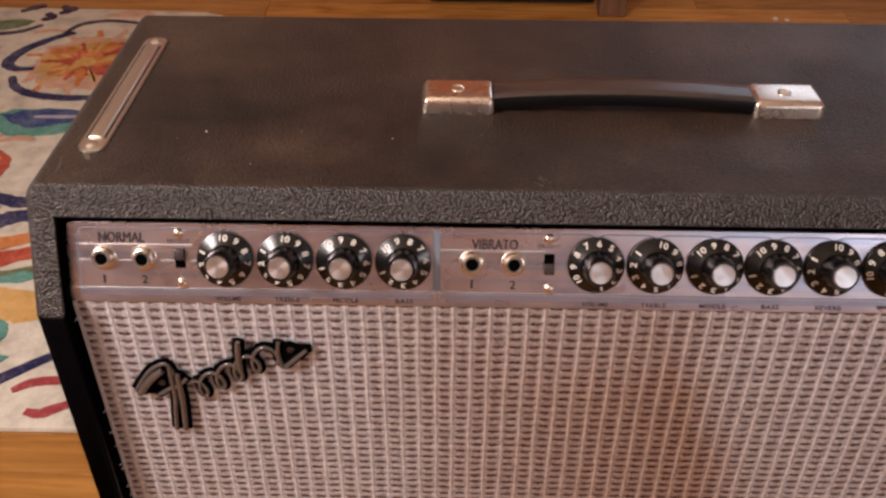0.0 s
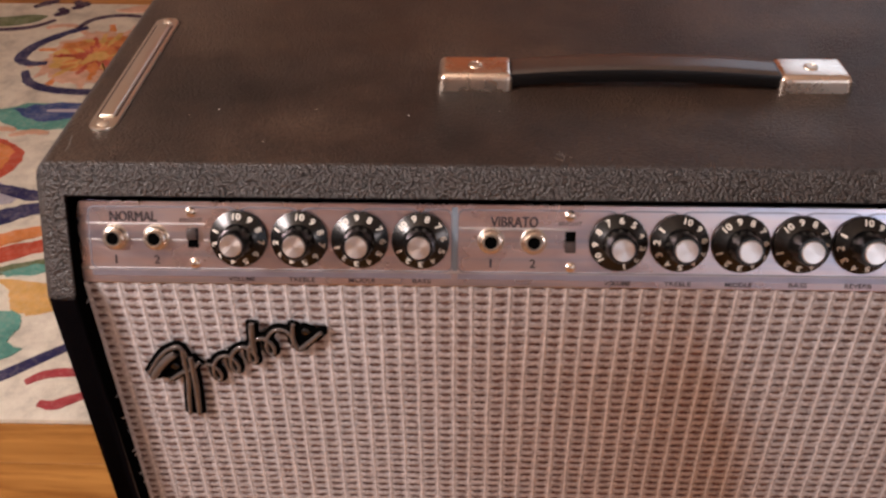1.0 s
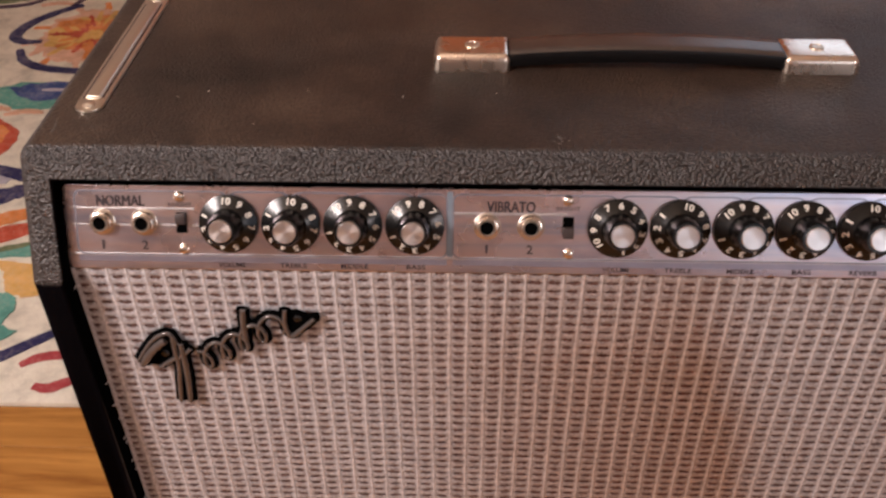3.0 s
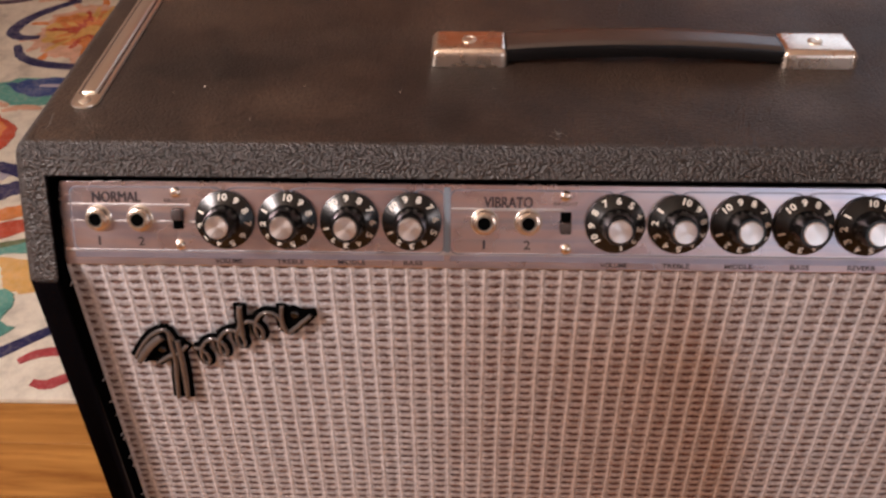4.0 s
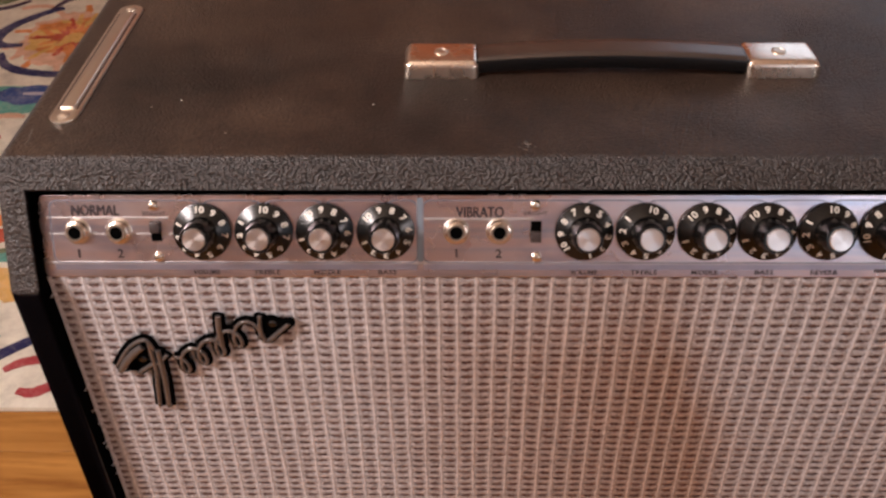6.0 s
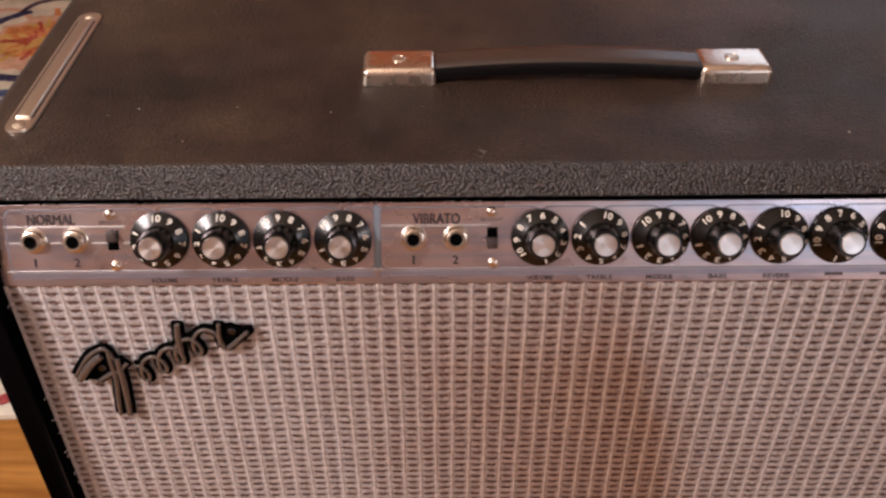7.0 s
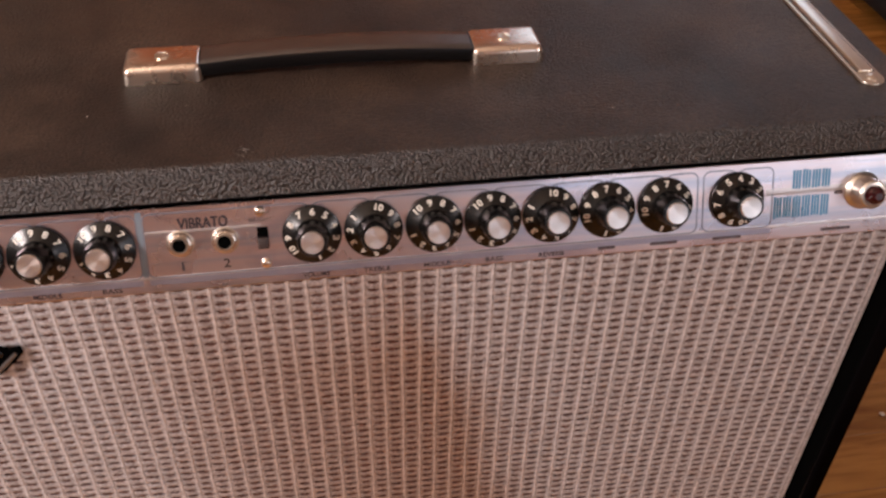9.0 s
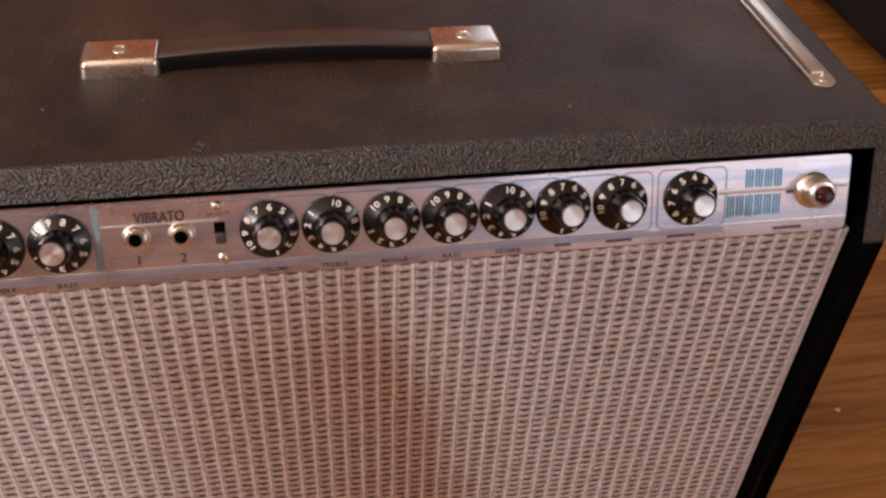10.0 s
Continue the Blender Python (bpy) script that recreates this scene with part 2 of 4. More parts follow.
def rug_material(name, base):
    m, nt, n = material(name, base, 0.95, 0, 0.2)
    vec = world_place(nt)
    cloud = noise_tex(nt, vec, 24, 6, 0.72)
    tuft = noise_tex(nt, vec, 150, 4, 0.7)
    pile = noise_tex(nt, vec, 480, 3, 0.7)
    lo, hi = tuple(c * 0.70 for c in base), tuple(min(1, c * 1.15 + 0.05) for c in base)
    tone = ramp(nt, cloud, [(0.34, lo), (0.50, base), (0.66, hi)])
    worn = ramp(nt, math_node(nt, "ADD", math_node(nt, "MULTIPLY", tuft, 0.7), math_node(nt, "MULTIPLY", cloud, 0.35)), [(0.50, (0,) * 3), (0.68, (0.26,) * 3)])
    tone = mix(nt, worn, tone, (0.70, 0.60, 0.50))
    nt.links.new(mix(nt, math_node(nt, "MULTIPLY", pile, 0.35), tone, tuple(c * 0.65 for c in base)), n.inputs["Base Color"])
    bump(nt, n, pile, 0.7, 0.003)
    return m


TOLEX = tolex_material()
CHROME = chrome_material("chrome", (0.86, 0.745, 0.635), 0.22, 0.14)
DULL_CHROME = chrome_material("worn_chrome", (0.82, 0.745, 0.64), 0.28, 0.18)
PANEL = panel_material()
SILVER = silver_cloth_material("silver_weft", (0.265, 0.250, 0.256), (0.745, 0.735, 0.762), (0.63, 0.435, 0.325), True)
CORD = silver_cloth_material("silver_cord", (0.46, 0.440, 0.450), (0.86, 0.85, 0.875), (0.72, 0.56, 0.45))
WEAVE_DARK = dark_weave_material()
BLACK = plain_material("black_bakelite", (0.005, 0.0046, 0.0046), 0.26, 0.2, 40, grain=0.04, grain_scale=300)
HOLE, _, hole_bsdf = material("black_hole", (0.002, 0.002, 0.002), 1.0, 0.0, 0.0)
RUBBER = plain_material("black_vinyl_grip", (0.004, 0.0034, 0.0036), 0.38, 0.35, 30, grain=0.12, grain_scale=260)
RUBBER.node_tree.nodes["Principled BSDF"].inputs["Specular IOR Level"].default_value = 0.35
SHEEN_VINYL = plain_material("brown_sheen_vinyl", (0.048, 0.034, 0.028), 0.34, 0.5, 60, grain=0.2, grain_scale=240)
SHEEN_VINYL.node_tree.nodes["Principled BSDF"].inputs["Specular IOR Level"].default_value = 0.9
WHITE_INK = plain_material("ivory_ink", (0.78, 0.74, 0.66), 0.55, 0.1, 200)
DARK_INK = plain_material("dark_ink", (0.035, 0.025, 0.03), 0.5, 0.3, 200)
BLUE_INK = plain_material("blue_ink", (0.07, 0.29, 0.50), 0.45, 0.2, 200)
LINE_INK = plain_material("grey_blue_ink", (0.30, 0.31, 0.38), 0.4, 0.25, 90, metal=0.6)
FLOOR_OAK = wood_material("oak_floor", (0.26, 0.092, 0.014), (0.59, 0.283, 0.071), 0.40, (1.6, 17, 17))
FLOOR_OAK.node_tree.nodes["Principled BSDF"].inputs["Specular IOR Level"].default_value = 0.3
DARK_WOOD = wood_material("dark_wood", (0.05, 0.02, 0.010), (0.13, 0.055, 0.026), 0.4, (16, 16, 1.2))
WALL = plain_material("warm_plaster", (0.69, 0.60, 0.555), 0.85, 0.08, 2.0)
WALL_BROWN = plain_material("brown_panelling", (0.66, 0.26, 0.125), 0.6, 0.2, 3.0)
CEILING = plain_material("ceiling_paint", (0.70, 0.60, 0.505), 0.9, 0.06, 2.0)
SHADE = plain_material("dark_cloth", (0.012, 0.011, 0.016), 0.9, 0.3, 12)


def spun_material():
    m, nt, n = material("spun_aluminium", (0.97, 0.945, 0.935), 0.34, 1.0)
    n.inputs["Anisotropic"].default_value = 0.6
    tg = nt.nodes.new("ShaderNodeTangent")
    tg.direction_type, tg.axis = "RADIAL", "Z"
    nt.links.new(tg.outputs[0], n.inputs["Tangent"])
    return m


SPUN = spun_material()
BAND_INK = plain_material("pale_blue_ink", (0.34, 0.43, 0.52), 0.35, 0.25, 60, metal=0.6)
LILAC_SHEEN = plain_material("pale_lilac_sheen", (0.46, 0.46, 0.57), 0.36, 0.2, 60, metal=0.85)
FAINT_INK = plain_material("faint_ink", (0.095, 0.07, 0.075), 0.5, 0.4, 300)
GLINT_METAL = chrome_material("glint_metal", (0.72, 0.70, 0.71), 0.42, 0.1)
BRASSY = chrome_material("warm_nickel", (0.66, 0.61, 0.54), 0.30, 0.14)
DARK_CHROME = plain_material("badge_pewter", (0.13, 0.112, 0.106), 0.16, 0.3, 90, 0.35, 0.08, 300)
DARK_CHROME.node_tree.nodes["Principled BSDF"].inputs["Specular IOR Level"].default_value = 0.9
SLIDER = plain_material("brown_slider", (0.045, 0.032, 0.030), 0.5, 0.2, 100)
LEG_WOOD = wood_material("leg_wood", (0.13, 0.06, 0.035), (0.26, 0.13, 0.075), 0.45, (16, 16, 1.2))
CRUMB = plain_material("crumb", (0.72, 0.66, 0.58), 0.8, 0.2, 400)
LINT = plain_material("grey_lint", (0.22, 0.20, 0.18), 0.9, 0.2, 400)


def jewel_material():
    m, nt, n = material("red_jewel", (0.045, 0.003, 0.006), 0.08)
    n.inputs["Transmission Weight"].default_value = 0.2
    n.inputs["IOR"].default_value = 1.5
    return m


JEWEL = jewel_material()


# ---- mesh tools ----
def mesh_object(name, bm, mat, smooth=0.0):
    bmesh.ops.recalc_face_normals(bm, faces=bm.faces[:])
    me = bpy.data.meshes.new(name)
    bm.to_mesh(me)
    bm.free()
    me.materials.append(mat)
    if smooth:
        me.shade_smooth()
        me.set_sharp_from_angle(angle=radians(smooth))
    return new(name, me)


def part(name, bm, mat, parent, label="", smooth=35.0, at=None):
    ob = mesh_object(name, bm, mat, smooth)
    ob.parent = parent
    if at is not None:
        ob.matrix_basis = at
    if label:
        tagged(ob, label)
    return ob


def share(name, me, parent, at, label=""):
    ob = new(name, me)
    ob.parent, ob.matrix_basis = parent, at
    if label:
        tagged(ob, label)
    return ob


def thing(name, label, category, at=None, group="", kind=""):
    ob = new(name)
    ob.empty_display_size = 0.05
    if at is not None:
        ob.matrix_basis = at
    return tagged(ob, label, category, group, kind)


def box(x0, x1, y0, y1, z0, z1, bevel=0.0, segments=3):
    bm = bmesh.new()
    bmesh.ops.create_cube(bm, size=1)
    bmesh.ops.transform(bm, verts=bm.verts, matrix=Matrix.Translation(((x0 + x1) / 2, (y0 + y1) / 2, (z0 + z1) / 2)) @ Matrix.Diagonal((x1 - x0, y1 - y0, z1 - z0, 1)))
    if bevel:
        bmesh.ops.bevel(bm, geom=bm.edges[:], offset=bevel, segments=segments, profile=0.5, affect="EDGES")
    return bm


def lathe(profile, n=32):
    """A solid turned round z from (radius, height) pairs."""
    bm = bmesh.new()
    rings = []
    for r, h in profile:
        if r < 1e-7:
            rings.append([bm.verts.new((0, 0, h))])
        else:
            rings.append([bm.verts.new((r * math.cos(2 * math.pi * i / n), r * math.sin(2 * math.pi * i / n), h)) for i in range(n)])
    for a, b in zip(rings, rings[1:]):
        for i in range(n):
            j = (i + 1) % n
            q = [a[i % len(a)], a[j % len(a)], b[j % len(b)], b[i % len(b)]]
            q = list(dict.fromkeys(q))
            if len(q) > 2:
                bm.faces.new(q)
    return bm


def slab(outline, z0, z1, bevel=0.0, segments=2):
    """A flat plate from an outline in x and y."""
    bm = bmesh.new()
    f = bm.faces.new([bm.verts.new((x, y, z0)) for x, y in outline])
    up = bmesh.ops.extrude_face_region(bm, geom=[f])
    bmesh.ops.translate(bm, verts=[v for v in up["geom"] if isinstance(v, bmesh.types.BMVert)], vec=(0, 0, z1 - z0))
    if bevel:
        top = [e for e in bm.edges if all(abs(v.co.z - z1) < 1e-7 for v in e.verts)]
        bmesh.ops.bevel(bm, geom=top, offset=bevel, segments=segments, profile=0.5, affect="EDGES")
    return bm


def rounded(x0, x1, y0, y1, r, n=6):
    pts = []
    for cx, cy, a in ((x1 - r, y1 - r, 0), (x0 + r, y1 - r, 90), (x0 + r, y0 + r, 180), (x1 - r, y0 + r, 270)):
        for i in range(n + 1):
            t = radians(a + 90 * i / n)
            pts.append((cx + r * math.cos(t), cy + r * math.sin(t)))
    return pts


def ribbon(points, width, z0, z1, closed=False):
    """A flat line of that width along points in x and y."""
    bm = bmesh.new()
    pts = [Vector((*p, 0)) for p in points]
    n = len(pts)
    rows = []
    for i, p in enumerate(pts):
        a = pts[(i - 1) % n] if closed or i else p
        b = pts[(i + 1) % n] if closed or i < n - 1 else p
        t = (b - a).normalized()
        s = Vector((-t.y, t.x, 0)) * (width[i] if isinstance(width, list) else width) / 2
        rows.append([bm.verts.new((*(p + k * s).to_2d(), z)) for k, z in ((-1, z0), (-1, z1), (1, z1), (1, z0))])
    for i in range(n if closed else n - 1):
        a, b = rows[i], rows[(i + 1) % n]
        for k in range(4):
            bm.faces.new((a[k], a[(k + 1) % 4], b[(k + 1) % 4], b[k]))
    if not closed:
        bm.faces.new(rows[0])
        bm.faces.new(rows[-1])
    return bm


def tube(points, radius, n=8, flat=1.0):
    """A round bar along points in space, of one radius or one each."""
    bm = bmesh.new()
    pts = [Vector(p) for p in points]
    rings = []
    for i, p in enumerate(pts):
        t = (pts[min(i + 1, len(pts) - 1)] - pts[max(i - 1, 0)]).normalized()
        side = t.cross(Vector((0, 0, 1)))
        side = side.normalized() if side.length > 1e-4 else Vector((1, 0, 0))
        up = side.cross(t)
        r = radius[i] if isinstance(radius, list) else radius
        rings.append([bm.verts.new(p + side * r * math.cos(2 * math.pi * k / n) + up * r * flat * math.sin(2 * math.pi * k / n)) for k in range(n)])
    for a, b in zip(rings, rings[1:]):
        for k in range(n):
            bm.faces.new((a[k], a[(k + 1) % n], b[(k + 1) % n], b[k]))
    bm.faces.new(rings[0])
    bm.faces.new(rings[-1])
    return bm


def merge(*bms):
    out = bmesh.new()
    for b in bms:
        me = bpy.data.meshes.new("tmp")
        b.to_mesh(me)
        b.free()
        out.from_mesh(me)
        bpy.data.meshes.remove(me)
    return out


def moved(bm, m):
    bmesh.ops.transform(bm, verts=bm.verts, matrix=m)
    return bm


def smooth_line(points, steps=6):
    """A curve through points."""
    out, p = [], [Vector(q) for q in points]
    for i in range(len(p) - 1):
        a, b, c, d = p[max(i - 1, 0)], p[i], p[i + 1], p[min(i + 2, len(p) - 1)]
        for k in range(steps):
            t = k / steps
            out.append(0.5 * (2 * b + (c - a) * t + (2 * a - 5 * b + 4 * c - d) * t * t + (3 * b - a - 3 * c + d) * t ** 3))
    return [tuple(q) for q in out + [p[-1]]]


def lettering(text, height, width=None, depth=0.00012, bold=0.0):
    """Letters in the built-in font, centred, as a mesh of that cap height and width."""
    cu = bpy.data.curves.new("letters", "FONT")
    cu.body, cu.extrude, cu.resolution_u, cu.offset = text, 0.02, 3, bold
    cu.align_x, cu.align_y = "CENTER", "CENTER"
    ob = bpy.data.objects.new("letters", cu)
    scene.collection.objects.link(ob)
    bpy.context.view_layer.update()
    me = bpy.data.meshes.new_from_object(ob.evaluated_get(bpy.context.evaluated_depsgraph_get()))
    bpy.data.objects.remove(ob)
    bm = bmesh.new()
    bm.from_mesh(me)
    bpy.data.meshes.remove(me)
    xs, ys = [v.co.x for v in bm.verts], [v.co.y for v in bm.verts]
    w, h = max(xs) - min(xs), max(ys) - min(ys)
    k = height / h
    kx = width / w if width else k
    moved(bm, Matrix.Diagonal((kx, k, depth / 0.02, 1)) @ Matrix.Translation((-(max(xs) + min(xs)) / 2, -(max(ys) + min(ys)) / 2, 0)))
    return bm


# ---- the room ----
X0, X1, Y0, Y1, CEIL = -2.6, 2.9, -3.0, 2.7, 2.4
PLASTER_X = -0.78
WX0, WX1, WZ0, WZ1 = 0.80, 2.46, 1.14, 2.30
SX0, SX1, SZ0, SZ1 = 0.79, 2.82, 0.82, 2.02


def room():
    def wall(name, label, bm, mat=WALL):
        return tagged(mesh_object(name, bm, mat), label, "wall", kind="structure")

    wall("wall_south", "warm plastered wall with a window opening", merge(
        box(X0 - 0.12, SX0, Y0 - 0.12, Y0, 0, CEIL), box(SX1, X1 + 0.12, Y0 - 0.12, Y0, 0, CEIL),
        box(SX0, SX1, Y0 - 0.12, Y0, 0, SZ0), box(SX0, SX1, Y0 - 0.12, Y0, SZ1, CEIL)))
    wall("wall_west", "warm plastered wall of the room", box(X0 - 0.12, X0, Y0, Y1, 0, CEIL))
    wall("wall_east", "warm plastered wall of the room", box(X1, X1 + 0.12, Y0, Y1, 0, CEIL))
    wall("wall_north", "brown panelled wall with a window opening", merge(
        box(PLASTER_X, WX0, Y1, Y1 + 0.12, 0, CEIL), box(WX1, X1 + 0.12, Y1, Y1 + 0.12, 0, CEIL),
        box(WX0, WX1, Y1, Y1 + 0.12, 0, WZ0), box(WX0, WX1, Y1, Y1 + 0.12, WZ1, CEIL)), WALL_BROWN)
    wall("wall_north_west", "warm plastered wall beside the panelling", box(X0 - 0.12, PLASTER_X, Y1, Y1 + 0.12, 0, CEIL))
    tagged(mesh_object("ceiling", box(X0 - 0.12, X1 + 0.12, Y0 - 0.12, Y1 + 0.12, CEIL, CEIL + 0.1), CEILING), "painted plaster ceiling", "ceiling", kind="structure")


room()

# ---- the amplifier ----
W, OPEN, TOP, DEPTH = 0.3365, 0.3181, 0.505, 0.2350
SLANT = 0.4134
SA, CA = math.sin(SLANT), math.cos(SLANT)
BEND_V, LIP_V, SINK, GRILLE_SINK, PANEL_V = 0.0729, 0.0171, 0.0080, 0.0119, 0.0051
YB, ZB = -SA * BEND_V, TOP - CA * BEND_V
GRILLE_Y = YB + GRILLE_SINK
# the control panel's own frame: x along, y up the slope, z out of it
PANEL_X = 0.9965
PANEL_AT = Matrix(((PANEL_X, 0, 0, 0), (0, SA, -CA, CA * SINK + SA * PANEL_V), (0, CA, SA, TOP - SA * SINK + CA * PANEL_V), (0, 0, 0, 1)))


def on_panel(x, v, h=0.0, turn=0.0):
    """A pose on the control panel, v down from the top edge of the slope, turned clockwise."""
    return PANEL_AT @ pose(x, -v, h) @ Matrix.Diagonal((1 / PANEL_X, 1, 1, 1)) @ pose(0, 0, 0, 0, 0, -turn)


amp = thing("guitar_amplifier", "black tolex guitar amplifier with silver grille cloth on wooden floor", "amplifier")


def cabinet():
    bm = bmesh.new()
    weights = bm.edges.layers.float.new("bevel_weight_edge")
    o, low = OPEN, 0.03

    def v(x, y, z):
        return bm.verts.new((x, y, z))

    a = {x: v(x, DEPTH, TOP) for x in (-W, W)}
    f = {x: v(x, DEPTH, 0) for x in (-W, W)}
    b = {x: v(x, 0, TOP) for x in (-W, -o, o, W)}
    c = {x: v(x, YB, ZB) for x in (-W, -o, o, W)}
    e = {x: v(x, YB, 0) for x in (-W, -o, o, W)}
    l = {x: v(x, -SA * LIP_V, TOP - CA * LIP_V) for x in (-o, o)}
    g = {x: v(x, YB, low) for x in (-o, o)}
    F = bm.faces.new
    for x in (-W, W):
        F((a[x], b[x], c[x], e[x], f[x]))
    F((b[-W], b[-o], b[o], b[W], a[W], a[-W]))
    F((a[-W], a[W], f[W], f[-W]))
    F((f[-W], f[W], e[W], e[o], e[-o], e[-W]))
    F((b[-o], b[o], l[o], l[-o]))
    F((g[-o], g[o], e[o], e[-o]))
    for x, y in ((-W, -o), (W, o)):
        F((b[x], b[y], l[y], c[y], c[x]))
        F((c[x], c[y], g[y], e[y], e[x]))
    loop = [l[-o], l[o], c[o], g[o], g[-o], c[-o]]
    inner = [v(q.co.x, q.co.y + 0.075, q.co.z + (0.0 if q not in (l[-o], l[o]) else -0.002)) for q in loop]
    for i in range(6):
        j = (i + 1) % 6
        F((loop[i], loop[j], inner[j], inner[i])).material_index = 1
    F(inner).material_index = 1
    bmesh.ops.recalc_face_normals(bm, faces=bm.faces[:])
    edge = bm.edges.get
    big = [edge((a[-W], a[W]))]
    for x in (-W, W):
        big += [edge((a[x], b[x])), edge((b[x], c[x])), edge((c[x], e[x])), edge((a[x], f[x]))]
    small = [edge((loop[i], loop[(i + 1) % 6])) for i in range(6)] + [edge((c[-W], c[-o])), edge((c[o], c[W]))]
    for q in big:
        q[weights] = 1.0
    for q in small:
        q[weights] = 0.3
    for q in (edge((b[-W], b[-o])), edge((b[-o], b[o])), edge((b[o], b[W]))):
        q[weights] = 1.0
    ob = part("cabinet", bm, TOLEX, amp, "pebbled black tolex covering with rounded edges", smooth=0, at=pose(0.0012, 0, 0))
    bev = ob.modifiers.new("round", "BEVEL")
    bev.width, bev.segments, bev.limit_method = 0.0072, 5, "WEIGHT"
    ob.data.shade_smooth()
    # flat black inside the opening replaces the tolex so the recess stays dark
    ob.data.materials.append(HOLE)
    ob.modifiers.new("normals", "WEIGHTED_NORMAL")
    return ob


cabinet()


FOLD_V, FOLD = 0.0624, radians(3)


def control_panel():
    bm = slab(rounded(-0.3175, 0.3137, -0.0706, -0.0245, 0.0035), -0.0016, 0.0, 0.0006)
    # the lower strip is folded back a little
    bmesh.ops.bisect_plane(bm, geom=bm.verts[:] + bm.edges[:] + bm.faces[:], plane_co=(0, -FOLD_V, 0), plane_no=(0, 1, 0))
    for v in bm.verts:
        v.co.z -= max(0.0, -v.co.y - FOLD_V) * math.tan(FOLD)
    return part("control_panel", bm, PANEL, amp, "brushed aluminium control panel, slightly worn", at=PANEL_AT, smooth=6)


def on_strip(x, v, h=0.0):
    """A pose on the folded strip, in the panel's own frame."""
    return pose(x, -v, h - (v - FOLD_V) * math.tan(FOLD), math.degrees(FOLD), 0, 0)


panel = control_panel()
KNOBS = ((-0.2287, 0), (-0.1955, 5), (-0.1626, -38), (-0.1297, -47), (-0.0230, -125), (0.0097, 16), (0.0426, -43), (0.0747, -40),
         (0.1070, 6), (0.1392, -103), (0.1725, -98), (0.2145, 167))
KNOB_V = 0.0446


def knobs():
    skirt_profile = [(0.0, 0.0004), (0.0152, 0.0004), (0.0157, 0.0010), (0.0155, 0.0018)]
    skirt_profile += [(0.0155 - 0.0064 * u / 8, 0.0018 + 0.0064 * (0.42 * u / 8 + 0.07 * (u / 8) ** 2)) for u in range(1, 9)]
    skirt_profile += [(0.0087, 0.0080), (0.0078, 0.0168), (0.0073, 0.0180), (0.0, 0.0180)]
    skirt = lathe(skirt_profile, 56)
    me_skirt = mesh_object("knob", skirt, BLACK, 28)
    cap = lathe([(0.0, 0.0176), (0.0061, 0.0176), (0.0061, 0.0184), (0.0056, 0.0190), (0.0, 0.0187)], 40)
    cap_ob = mesh_object("knob_cap", cap, SPUN, 40)
    slope = 25.5
    nums = []
    for k in range(1, 11):
        glyph = lettering(str(k), 0.0038, 0.0011 if k == 1 else (0.0046 if k == 10 else 0.0027), 0.00012, 0.022)
        nums.append((mesh_object("numeral", glyph, WHITE_INK), pose(0, 0, 0, 0, 0, -(10 - k) * 32.3) @ pose(0, 0.0127, 0.00312, -slope, 0, 0)))
    for i, (x, turn) in enumerate(KNOBS):
        m = on_panel(x, KNOB_V, 0.0006, turn)
        k = me_skirt if i == 0 else new("knob", me_skirt.data)
        k.parent, k.matrix_basis = amp, m
        tagged(k, "black skirted knob with ivory numerals")
        q = cap_ob if i == 0 else new("cap", cap_ob.data)
        q.name = "cap"
        q.parent, q.matrix_basis = k, Matrix()
        tagged(q, "spun aluminium cap")
        for src, at in nums:
            g = src if i == 0 else new("numeral", src.data)
            g.parent, g.matrix_basis = k, at


knobs()


